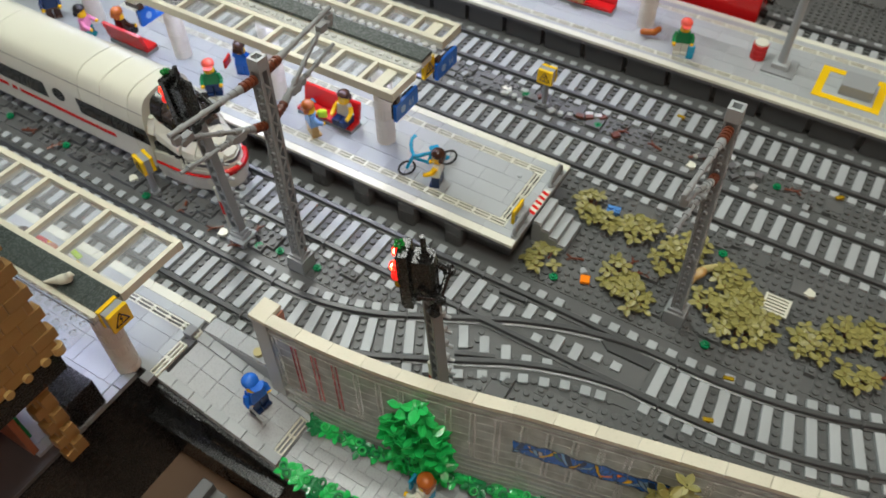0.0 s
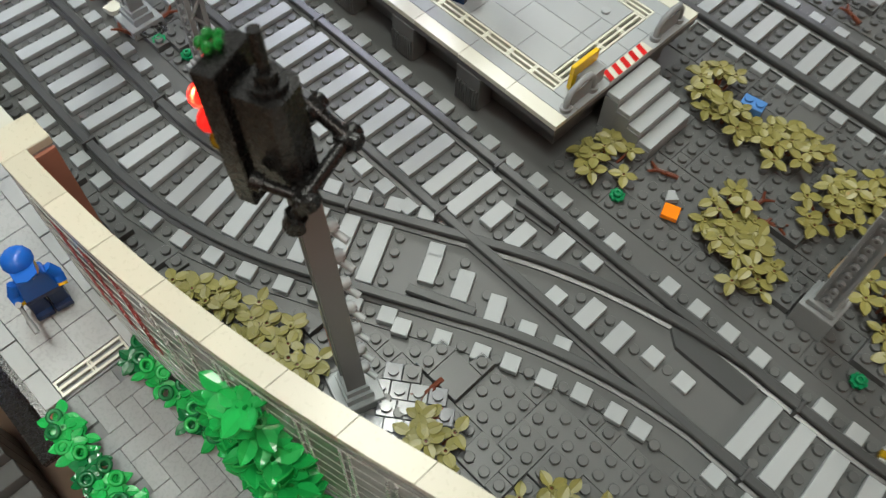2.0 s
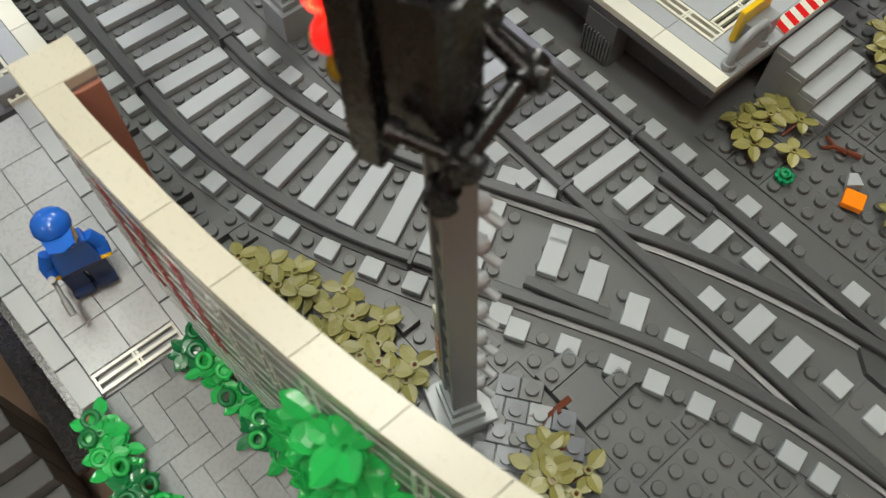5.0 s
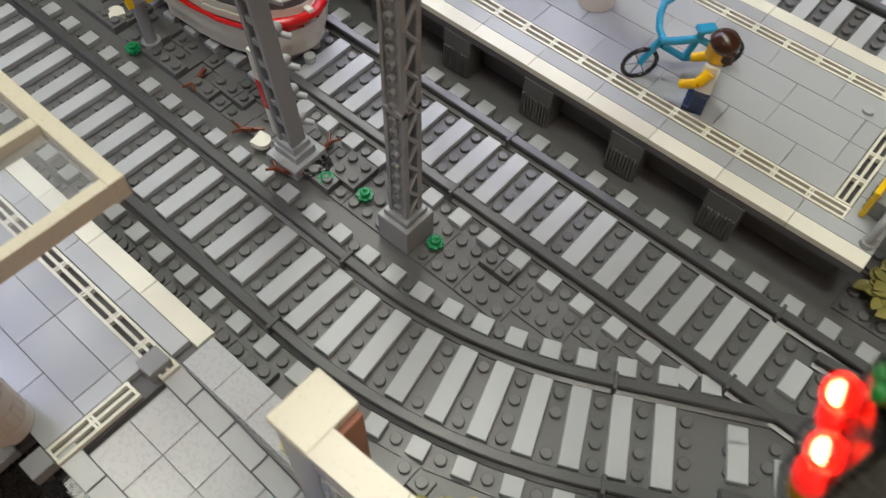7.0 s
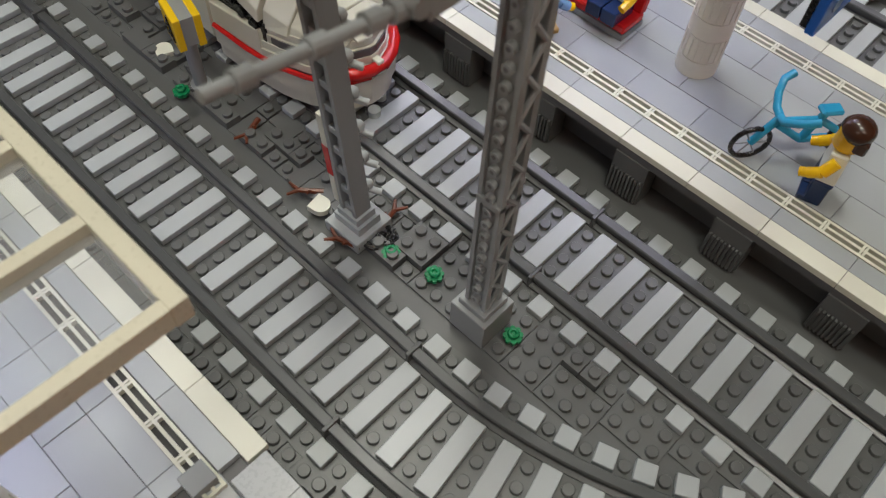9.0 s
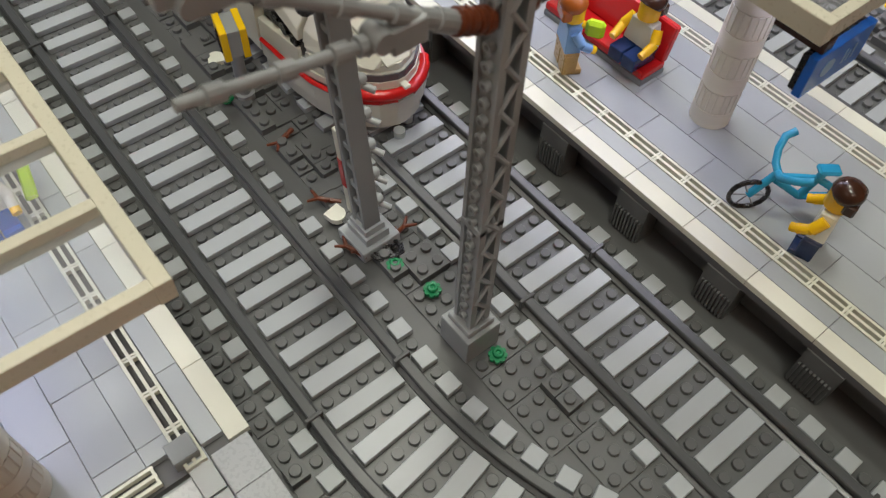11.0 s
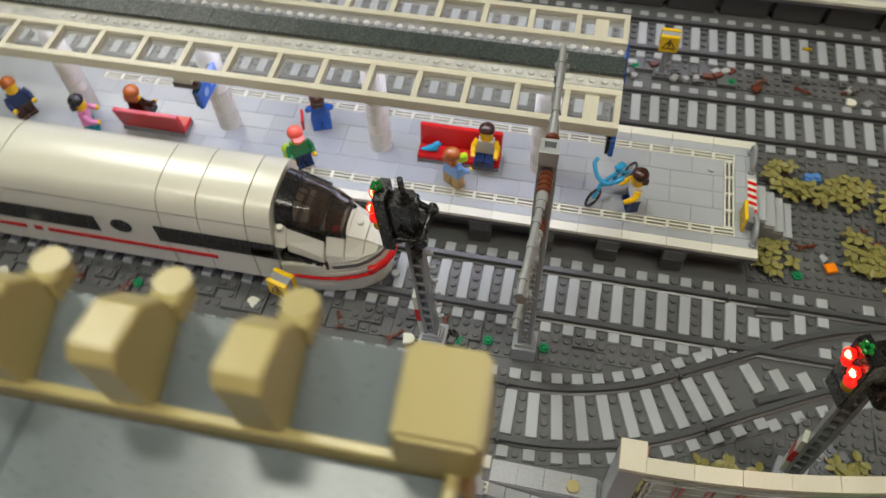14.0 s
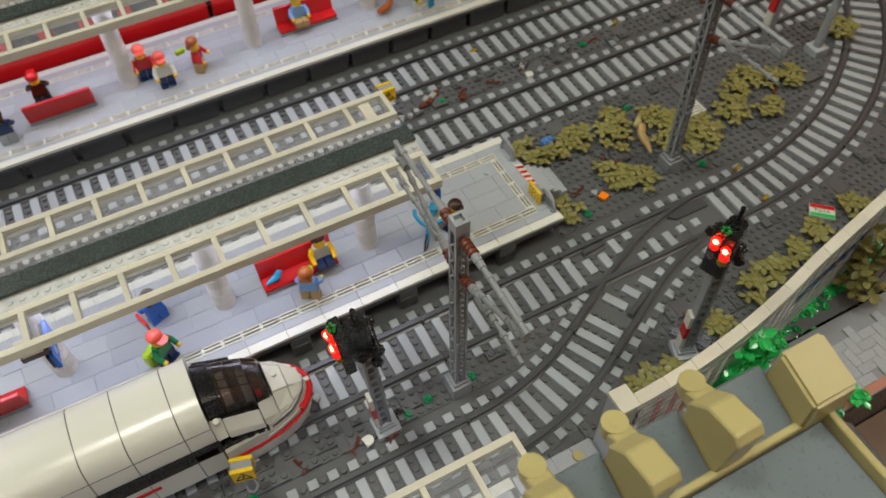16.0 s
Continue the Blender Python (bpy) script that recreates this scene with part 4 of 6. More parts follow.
def mast(x, y, sides, label, top=26.75, ry=0.0):
    ob = thing("catenary_mast", x, y, 0, label, "catenary mast", "catenary masts")
    ob.matrix_world = spot(x, y, 0, 0, 0, ry)
    part("base", bx(-1.03, 1.03, -1.03, 1.03, 0, 1.9, bevel=0.04), ob, MGREY)
    part("foot", bx(-0.8, 0.8, -0.8, 0.8, 1.9, 2.3, bevel=0.04), ob, MGREY)
    for s in (-1, 1):
        profile = [(-0.58, 0.28), (-0.38, 0.28), (-0.38, 0.36), (0.38, 0.36), (0.38, 0.28), (0.58, 0.28), (0.58, 0.6), (0.38, 0.6), (0.38, 0.45), (-0.38, 0.45), (-0.38, 0.6), (-0.58, 0.6)]
        bm = prism(bmesh.new(), [(u, v * s) for u, v in profile], 2.3, top - 1.2)
        bmesh.ops.recalc_face_normals(bm, faces=bm.faces)
        part("beam", bm, ob, MGREY)
        z = 2.9
        while z < top - 1.6:
            part("boss", BOSS, ob, at=spot(0, s * 0.56, z))
            part("hole", HOLE_SHADE, ob, at=spot(0, s * 0.67, z))
            z += 0.8
        bm = bmesh.new()
        z, flip = 2.4, 1
        while z < top - 2.4:
            rod(bm, (s * 0.53, -0.36 * flip, z), (s * 0.53, 0.36 * flip, z + 1.0), 0.12, 6)
            z, flip = z + 1.0, -flip
        part("lattice", bm, ob, MGREY)
    part("joint_plate", bx(-0.58, 0.58, -0.66, 0.66, 9.6, 9.95, bevel=0.03), ob, MGREY)
    bm = bmesh.new()
    box(bm, -0.6, 0.6, -0.6, -0.36, top - 1.2, top)
    box(bm, -0.6, 0.6, 0.36, 0.6, top - 1.2, top)
    box(bm, -0.6, -0.36, -0.359, 0.359, top - 1.2, top)
    box(bm, 0.36, 0.6, -0.359, 0.359, top - 1.2, top)
    box(bm, -0.355, 0.355, -0.355, 0.355, top - 1.0, top - 0.5)
    part("cap", bm, ob, LGREY)
    for s in sides:
        insulator(ob, (0, s * 0.68, top - 1.85), (0, s * 2.4, top - 1.7))
        arm(ob, (0, s * 2.4, top - 1.7), (-0.3, s * 10.1, top - 1.1), 0.22)
        insulator(ob, (0, s * 0.68, top - 6.8), (0, s * 2.1, top - 6.2), 0.44)
        arm(ob, (0, s * 2.1, top - 6.2), (-0.3, s * 8.4, top - 2.5))
        part("clamp", bx(-0.6, 0.1, s * 8.6 - 0.5, s * 8.6 + 0.5, top - 2.7, top - 1.95, bevel=0.05), ob, MGREY)
        part("clamp", rod(bx(-0.5, 0.1, s * 9.6 - 0.35, s * 9.6 + 0.35, top - 2.2, top - 1.4, bevel=0.05), (-0.7, s * 9.3, top - 2.2), (0.3, s * 9.3, top - 2.2), 0.3, 10), ob, MGREY)
        part("clamp", bx(-0.4, 0.25, s * 3.7 - 0.6, s * 3.7 + 0.6, top - 6.2, top - 5.35, bevel=0.05), ob, MGREY)
        part("hinge", rod(bmesh.new(), (-0.45, s * 4.6, top - 5.5), (0.35, s * 4.6, top - 5.5), 0.34, 10), ob, MGREY)
        arm(ob, (-0.1, s * 3.9, top - 5.8), (-0.4, s * 10.1, top - 5.0), 0.18)
    return ob


mast(-5.1, -6.0, (-1, 1), "grey lattice catenary mast with brackets over two tracks")
mast(31.2, 7.8, (-1,), "grey lattice catenary mast standing among olive plants", 26.8, -2.0)
mast(-42.0, 31.0, (-1, 1), "grey lattice catenary mast between two far tracks")

pole = thing("lamp_pole", 61.4, 15.3, 0, "light grey round pole on a square block", "pole", "poles")
part("base", bx(-1.1, 1.1, -1.1, 1.1, 0, 1.2, bevel=0.04), pole, LGREY)
for k in range(14):
    part("segment", cy(0, 0, 1.2 + k, 2.15 + k, 0.55, 14), pole, LGREY)
pole = thing("lamp_pole", 28.8, YF + 7.0, HP, "light grey round pole on a grey slab", "pole", "poles")
part("base", bx(-2, 2, -2, 2, 0, 0.25, bevel=0.03), pole, MGREY)
part("socket", bx(-1, 1, -1, 1, 0.25, 0.9, bevel=0.05), pole, LGREY)
part("shaft", cy(0, 0, 0.9, 17, 0.5, 16), pole, LGREY)

# ---- signals ----


def dome(parent, x, y, z, r, mat, name, label=""):
    bm = bmesh.new()
    bmesh.ops.create_uvsphere(bm, u_segments=12, v_segments=8, radius=r)
    bmesh.ops.scale(bm, vec=(0.8, 1, 1), verts=bm.verts)
    bmesh.ops.translate(bm, vec=(x, y, z), verts=bm.verts)
    for f in bm.faces:
        f.smooth = True
    return part(name, bm, parent, mat, label)


def signal(x, y, rz, post_rz, rx, ry, hz, label):
    """rz: the head's heading; post_rz: the post's; rx, ry: its slight lean; hz: height of the post's top."""
    ob = thing("railway_signal", x, y, 0, label, "railway signal", "railway signals")
    ob.matrix_world = spot(x, y, -0.06, 0, rx, ry)
    foot, top = pose(0, 0, 0, 0, 0, post_rz), pose(0, 0, 0, 0, 0, rz)
    part("base", bx(-1.2, 1.2, -1.2, 1.2, 0, 0.75, bevel=0.05), ob, LGREY, at=foot)
    part("foot", prism(prism(bmesh.new(), [(-0.9, -0.72), (0.9, -0.72), (0.9, 0.72), (-0.9, 0.72)], 0.75, 1.25), [(-0.72, -0.6), (0.72, -0.6), (0.72, 0.6), (-0.72, 0.6)], 1.255, 1.7), ob, LGREY, at=foot)
    part("post_flange", bx(0.3, 0.58, -0.5, 0.5, 1.7, hz + 0.2, bevel=0.03), ob, MGREY, at=foot)
    part("post_flange", bx(-0.6, -0.34, -0.5, 0.5, 1.7, hz + 0.2, bevel=0.03), ob, MGREY, at=foot)
    z = 1.8
    while z < hz - 0.6:
        bm = bx(-0.335, 0.295, -0.4, 0.4, z, z + 0.4, bevel=0.03)
        rod(bm, (-0.3, 0, z + 0.4), (0.26, 0, z + 1.1), 0.1, 6)
        part("post_rung", bm, ob, MGREY, at=foot)
        z += 1.35
    for k in range(int((hz - 2.4) / 2.0)):
        z = 3.2 + 2.0 * k
        bm = bmesh.new()
        rod(bm, (0.34, 0.5, z), (0.34, 0.78, z), 0.3, 10)
        rod(bm, (0.34, 0.78, z), (0.34, 0.9, z), 0.2, 10)
        rod(bm, (0.34, 0.64, z - 0.3), (0.9, 1.02, z - 0.5), 0.17, 8)
        part("ladder_clip", bm, ob, LGREY, at=foot)
    board = part("mast_board", bx(-1.0, -0.62, -0.5, 0.5, 2.0, 8.0, bevel=0.03), ob, WHITE, "white and red striped mast board", at=foot)
    part("red_field", bx(-1.01, -0.61, -0.51, 0.51, 4.0, 6.0), board, RED)

    def up(name, bm, mat=BLACK, parent=ob, label=""):
        return part(name, bm, parent, mat, label, at=top if parent is ob else None)

    up("head", bx(-1.95, -1.2, -1.02, 1.02, hz - 0.7, hz + 5.2, bevel=0.05))
    up("head_lip", bx(-2.1, -1.96, -0.94, 0.94, hz - 0.55, hz + 0.85, bevel=0.04))
    up("head_lip", bx(-2.1, -1.96, -0.94, 0.94, hz + 0.9, hz + 5.1, bevel=0.04))
    up("neck", bx(-1.19, -0.96, -0.6, 0.6, hz + 0.3, hz + 4.4))
    for z0, z1 in ((hz + 0.25, hz + 2.4), (hz + 2.43, hz + 4.5)):
        w, c = 0.78, 0.3
        up("relay_case", prism(bmesh.new(), [(-0.95, -w), (0.62 - c, -w), (0.62, -w + c), (0.62, w - c), (0.62 - c, w), (-0.95, w)], z0, z1))
    up("case_top", cy(-0.15, 0, hz + 4.5, hz + 4.75, 0.6, 16))
    up("collar", cy(-0.15, 0, hz + 4.75, hz + 5.15, 0.38, 14))
    up("antenna", cy(-0.15, 0, hz + 5.1, hz + 6.6, 0.21, 12))
    nodes = [(0.45, -1.15, hz - 0.35), (0.85, -0.85, hz + 0.75), (1.15, 1.55, hz + 1.25), (-0.1, 1.65, hz + 2.0)]
    links = [(0, 1), (1, 2), (2, 3)]
    for a, b in links:
        p, q = Vector(nodes[a]), Vector(nodes[b])
        d = (q - p).normalized()
        bar = up("cage_bar", rod(bmesh.new(), p, q, 0.25, 10))
        for e, sgn in ((p, 1), (q, -1)):
            up("bar_clip", rod(bmesh.new(), e - d * 0.3 * sgn, e + d * 0.3 * sgn, 0.38, 10), parent=bar)
            side = d.cross(Vector((0, 0, 1))).normalized()
            up("bar_clip", rod(bmesh.new(), e - side * 0.4, e + side * 0.45, 0.33, 10), parent=bar)
    up("cage_bar", rod(rod(bmesh.new(), (-0.6, -1.25, hz + 1.3), (0.95, -0.85, hz + 0.7), 0.2, 10), (-0.75, -1.29, hz + 1.36), (-0.4, -1.2, hz + 1.22), 0.32, 10))
    up("cage_strut", rod(bmesh.new(), (0.3, 0.3, hz + 0.4), (1.0, 0.35, hz + 1.0), 0.2, 8))

    def lens(*a):
        d = dome(*a)
        if d.parent is ob:
            d.matrix_basis = top
        return d

    for yy, zz in ((-0.55, 3.7), (0.42, 4.2)):
        up("lamp_tube", turned(cy(0, 0, 0, 0.42, 0.32, 12), Matrix.Translation((-2.0, yy, hz + zz)) @ Matrix.Rotation(radians(-90), 4, "Y")), REDDIM)
        d = lens(ob, -2.4, yy, hz + zz, 0.43, REDLIT, "red_lamp", "lit red lamp")
        lens(d, -2.42, yy, hz + zz, 0.25, REDCORE, "lamp_core")
    lens(ob, -2.3, -0.62, hz + 2.75, 0.46, REDDIM, "red_lamp", "dim red lamp")
    lens(ob, -2.15, 0.5, hz + 3.2, 0.44, REDDIM, "red_lamp", "dim red lamp")
    lens(ob, -2.15, -0.55, hz + 1.9, 0.46, CYELLOW, "yellow_lamp")
    lens(ob, -2.1, 0.5, hz + 1.9, 0.46, CLEAR, "clear_lamp")
    for k in range(5):
        lens(ob, -1.95 + 0.28 * math.cos(1.257 * k), 0.1 + 0.3 * math.sin(1.257 * k), hz + 5.42, 0.22, CGREEN, "green_lamp")
    return ob


signal(-13.1, -6.3, 0, 0, 2.0, -3.0, 16.4, "black railway signal showing red beside the white train")
signal(17.0, -13.2, 20, -19, 0.8, -3.0, 17.6, "black railway signal showing red behind the wall")
brd = thing("mast_board_post", 58.4, 21.4, 0, "grey post with a white and red striped board", "railway signal")
part("post", bx(-0.5, 0.5, -0.5, 0.5, 0, 14), brd, MGREY)
part("board", bx(-1.0, -0.6, -0.5, 0.5, 2, 9), brd, WHITE)
part("red_field", bx(-1.05, -0.59, -0.51, 0.51, 4.2, 7), brd, RED)

# ---- white train ----


def ring(x, w, z0, zs, wr, zr):
    """A cross-section: half width w at the skirt, shoulder height zs, roof half width wr and height zr."""
    half = [(w * 0.86, z0), (w, z0 + 0.5), (w, zs * 0.72)]
    for u, v in ((0.985, 0), (0.952, 0.25), (0.905, 0.46), (0.845, 0.65), (0.765, 0.8), (0.65, 0.9), (0.5, 0.955), (0.33, 0.985), (0.15, 1.0)):
        half.append((u * w, zs + (zr - zs) * v))
    return [(x, -y, z) for y, z in half] + [(x, y, z) for y, z in half[::-1]]


def loft(rings, cap=True):
    bm = bmesh.new()
    vs = [[bm.verts.new(p) for p in r] for r in rings]
    n = len(vs[0])
    for a, b in zip(vs, vs[1:]):
        for i in range(n):
            f = bm.faces.new((a[i], a[(i + 1) % n], b[(i + 1) % n], b[i]))
            f.smooth = 2 < i < n - 4
    if cap:
        bm.faces.new([bm.verts.new(p) for p in rings[0]][::-1])
        bm.faces.new([bm.verts.new(p) for p in rings[-1]])
    bmesh.ops.recalc_face_normals(bm, faces=bm.faces)
    return bm


train = thing("high_speed_train", -19, 0, 0, "white high speed toy train with red stripe and dark windows", "train")
TX = 19.0
SECT = dict(w=4.05, z0=1.5, zs=7.6, wr=2.5, zr=11.3)
for a, b in ((-110, -70), (-70, -52.5), (-52.5, -37.5), (-37.5, -33.9), (-33.9, -29.6), (-29.6, -27.35)):
    e = 0.05
    part("body_panel", loft([ring(a + e + TX, **SECT), ring(b - e + TX, **SECT)]), train, WHITE)
part("inner_shell", loft([ring(-109 + TX, 3.95, 1.6, 7.5, 2.4, 11.15), ring(-27.5 + TX, 3.95, 1.6, 7.5, 2.4, 11.15)]), train, SLOT)
# cab: white lower body, black cowl, smoked screen, sloped cheeks, plated nose


def wedge(x0, x1, lo0, lo1, hi0, hi1, bevel=0.05):
    """A six-sided block: at x0 and x1, lo and hi each give (y inner, y outer, z inner, z outer)."""
    b = bmesh.new()
    vs = []
    for x, lo, hi in ((x0, lo0, hi0), (x1, lo1, hi1)):
        vs += [b.verts.new((x + TX, lo[0], lo[2])), b.verts.new((x + TX, lo[1], lo[3])), b.verts.new((x + TX, hi[1], hi[3])), b.verts.new((x + TX, hi[0], hi[2]))]
    for f in ((0, 1, 2, 3), (7, 6, 5, 4), (0, 4, 5, 1), (1, 5, 6, 2), (2, 6, 7, 3), (3, 7, 4, 0)):
        b.faces.new([vs[i] for i in f])
    bmesh.ops.recalc_face_normals(b, faces=b.faces)
    bmesh.ops.bevel(b, geom=list(b.edges), offset=bevel, segments=1, affect="EDGES")
    return b


nose = [(-27.2, 4.0), (-24.4, 3.9), (-22.2, 3.6), (-20.6, 3.05), (-19.4, 2.4), (-18.6, 1.5), (-18.2, 0.55)]


def nose_outline(inset, x_from=-27.2):
    half = [(max(x, x_from) - inset * (x > -20), y - inset) for x, y in nose if x >= x_from - 2.3]
    return [(x + TX, -y) for x, y in half] + [(x + TX, y) for x, y in half[::-1]]


part("front_skirt", prism(bmesh.new(), nose_outline(0.12), 0.75, 1.75), train, WHITE)
part("front_skirt", prism(bmesh.new(), nose_outline(-0.05), 1.78, 2.75), train, WHITE)
part("cab_floor", prism(bmesh.new(), nose_outline(0.3), 2.7, 4.5), train, SLOT)
for k in range(4):
    part("nose_plate", prism(bmesh.new(), nose_outline(0.16 + 0.1 * k, -23.4), 3.1 + 0.5 * k, 3.56 + 0.5 * k), train, WHITE)
part("cab_bay", bx(-27.25 + TX, -23.0 + TX, -3.5, 3.5, 2.8, 5.2), train, BLACK)
for sg in (-1, 1):
    part("sill_panel", wedge(-27.25, -23.3, (sg * 3.52, sg * 4.0, 3.1, 3.1), (sg * 3.4, sg * 3.75, 3.1, 3.1), (sg * 3.52, sg * 3.98, 4.5, 4.5), (sg * 3.4, sg * 3.72, 4.75, 4.75)), train, WHITE)
part("cab_core", bx(-27.25 + TX, -23.0 + TX, -2.7, 2.7, 5.21, 6.3), train, BLACK)
bm = bmesh.new()
for i, (p, q) in enumerate(zip(nose, nose[1:])):
    for sg in (-1, 1):
        rod(bm, (p[0] + TX, sg * p[1], 2.93), (q[0] + TX, sg * q[1], 2.93), 0.16, 6)
part("red_line", bm, train, RED, "red line round the nose")
bm = bmesh.new()
tube(bm, [(a + TX, b, 3.4) for a, b in ((-19.75, -2.5), (-19.1, -2.05), (-18.5, -1.3), (-18.15, -0.5), (-18.15, 0.5), (-18.5, 1.3), (-19.1, 2.05), (-19.75, 2.5))], 0.34, 10)
part("red_bumper", bm, train, RED, "red tube round the nose")
part("bumper_clip", bx(-18.5 + TX, -17.95 + TX, -0.22, 0.22, 3.0, 3.85, bevel=0.05), train, WHITE)
part("cab_rear_screen", loft([ring(-27.2 + TX, 2.75, 6.0, 9.0, 2.0, 11.0), ring(-25.85 + TX, 2.6, 6.0, 8.6, 2.0, 10.6)]), train, BLACK, "black rear part of the windscreen")
WS = [(-25.82, 2.5, 8.5, 10.5), (-24.5, 2.42, 8.3, 10.0), (-23.1, 2.3, 8.0, 9.35), (-21.9, 2.0, 7.5, 8.6), (-21.55, 1.75, 7.0, 7.9)]
for (xa, wa, sa, ra), (xb, wb, sb, rb2) in zip(WS, WS[1:]):
    part("windscreen", loft([ring(xa + 0.03 + TX, wa, 6.0, sa, wa * 0.8, ra), ring(xb - 0.03 + TX, wb, 6.0, sb, wb * 0.8, rb2)]), train, SMOKE, "smoked clear windscreen section")
for y in (-0.9, 0.0, 0.9):
    part("screen_rib", rod(bmesh.new(), (-25.8 + TX, y, 10.2), (-22.0 + TX, y, 8.3), 0.06, 5), train, BLACK)
for k in range(4):
    part("cab_console", bx(-25.6 + 0.85 * k + TX, -24.85 + 0.85 * k + TX, -1.8, 1.8, 6.31, 8.3 - 0.4 * k, bevel=0.05), train, (MGREY, DBROWN)[k % 2])
part("cab_lamp", bx(-22.9 + TX, -22.4 + TX, -1.6, -0.9, 7.12, 7.3), train, RED)
for sg in (-1, 1):
    # shoulder blocks behind the cheek, then the long sloped cheek and the nose facets
    part("shoulder_block", wedge(-27.35, -26.35, (sg * 2.7, sg * 3.9, 6.95, 6.95), (sg * 2.7, sg * 3.85, 6.95, 6.95), (sg * 2.8, sg * 3.6, 9.05, 7.9), (sg * 2.8, sg * 3.55, 8.8, 7.6)), train, WHITE)
    part("shoulder_stud", cy(-26.8 + TX, sg * 3.05, 8.7, 9.0, 0.3, 12), train, WHITE)
    part("cheek", wedge(-26.3, -23.2, (sg * 2.9, sg * 3.75, 6.4, 6.4), (sg * 2.75, sg * 3.7, 5.3, 5.3), (sg * 2.95, sg * 3.6, 8.8, 7.4), (sg * 2.75, sg * 3.6, 7.3, 6.0)), train, WHITE)
    part("cheek", wedge(-23.15, -21.7, (sg * 1.9, sg * 3.5, 4.9, 4.9), (sg * 1.8, sg * 3.1, 4.9, 4.9), (sg * 2.3, sg * 3.3, 7.5, 6.0), (sg * 1.8, sg * 2.85, 7.0, 5.5)), train, WHITE)
    part("nose_facet", wedge(-21.65, -20.2, (sg * 1.2, sg * 3.0, 4.9, 4.9), (sg * 1.1, sg * 2.4, 4.9, 4.9), (sg * 1.6, sg * 2.8, 6.9, 5.5), (sg * 1.2, sg * 2.25, 6.0, 5.1)), train, WHITE)
    part("nose_facet", wedge(-20.15, -19.1, (sg * 0.9, sg * 2.2, 4.9, 4.9), (sg * 0.8, sg * 1.5, 4.9, 4.9), (sg * 1.15, sg * 2.1, 5.95, 5.05), (sg * 0.9, sg * 1.4, 5.4, 5.0)), train, WHITE)
    for k in range(4):
        part("bay_stud", turned(cy(0, 0, 0, 0.25, 0.34, 10), Matrix.Translation((-26.6 + 0.95 * k + TX, sg * 3.45, 5.6 - 0.25 * k)) @ Matrix.Rotation(radians(-90 * sg), 4, "X")), train, BLACK)
    part("side_pane", bx(-29.6 + TX, -27.4 + TX, min(sg * 4.06, sg * 4.14), max(sg * 4.06, sg * 4.14), 5.6, 6.7, bevel=0.03), train, SMOKE)
    part("sill_strip", wedge(-26.3, -23.3, (sg * 2.3, sg * 2.85, 6.3, 6.3), (sg * 2.2, sg * 2.7, 6.3, 6.3), (sg * 2.3, sg * 2.85, 8.5, 8.5), (sg * 2.2, sg * 2.7, 7.1, 7.1)), train, BLACK)
part("hood", wedge(-21.6, -20.15, (-1.15, 1.15, 4.9, 4.9), (-1.1, 1.1, 4.9, 4.9), (-1.55, 1.55, 6.95, 6.95), (-1.15, 1.15, 6.1, 6.1)), train, WHITE)
part("hood", wedge(-20.1, -18.75, (-0.85, 0.85, 4.9, 4.9), (-0.75, 0.75, 4.9, 4.9), (-1.1, 1.1, 6.05, 6.05), (-0.85, 0.85, 5.1, 5.1)), train, WHITE)
part("hood_stud", cy(-20.9 + TX, 0.3, 6.4, 6.75, 0.3, 12), train, WHITE)
part("side_rail", rod(bmesh.new(), (-27.0 + TX, 2.9, 9.3), (-24.0 + TX, 2.85, 8.0), 0.2, 8), train, BLACK)
part("roof_seam", rod(bmesh.new(), (-75 + TX, -3.69, 9.27), (-27.4 + TX, -3.69, 9.27), 0.035, 5), train, SLOT)
part("roof_seam", rod(bmesh.new(), (-75 + TX, 3.69, 9.27), (-27.4 + TX, 3.69, 9.27), 0.035, 5), train, SLOT)
for s in (-1, 1):
    y0, y1 = sorted((s * 4.0, s * 4.1))
    for a, b in ((-70, -58), (-55, -44.0), (-38.4, -27.2)):
        part("window_band", bx(a + TX, b + TX, y0, y1, 5.3, 7.5, bevel=0.04), train, BLACK, "dark window band")
        n = int((b - a) / 2.8)
        for k in range(n):
            xx = a + 0.5 + k * (b - a - 0.4) / n
            part("window_frame", bx(xx + TX, xx + TX + 2.2, min(s * 4.09, s * 4.14), max(s * 4.09, s * 4.14), 5.6, 6.6), train, SMOKE)
    part("door_window", turned(cy(0, 0, 0, 0.12, 0.9, 20), Matrix.Translation((-41.6 + TX, s * 4.0, 6.7)) @ Matrix.Rotation(radians(-90 * s), 4, "X") @ Matrix.Diagonal((1.1, 0.95, 1, 1))), train, BLACK, "oval door window")
    for a, b in ((-70, -52), (-51.2, -50.4), (-49.8, -33.2)):
        part("red_stripe", bx(a + TX, b + TX, y0 - 0.02, y1 + 0.02, 3.9, 4.4), train, RED, "red stripe along the side")
    part("underframe", bx(-108 + TX, -27 + TX, s * 2.6 - 0.5, s * 2.6 + 0.5, 0.75, 1.5), train, BLACK)
for k in range(4):
    for dx in (0, 4.6):
        for s in (-1, 1):
            w = part("wheel", turned(cy(0, 0, -0.25, 0.25, 0.95, 20), Matrix.Translation((-30 - 18 * k - dx + TX, s * 2.3, 1.7)) @ Matrix.Rotation(radians(90), 4, "X")), train, BLACK)

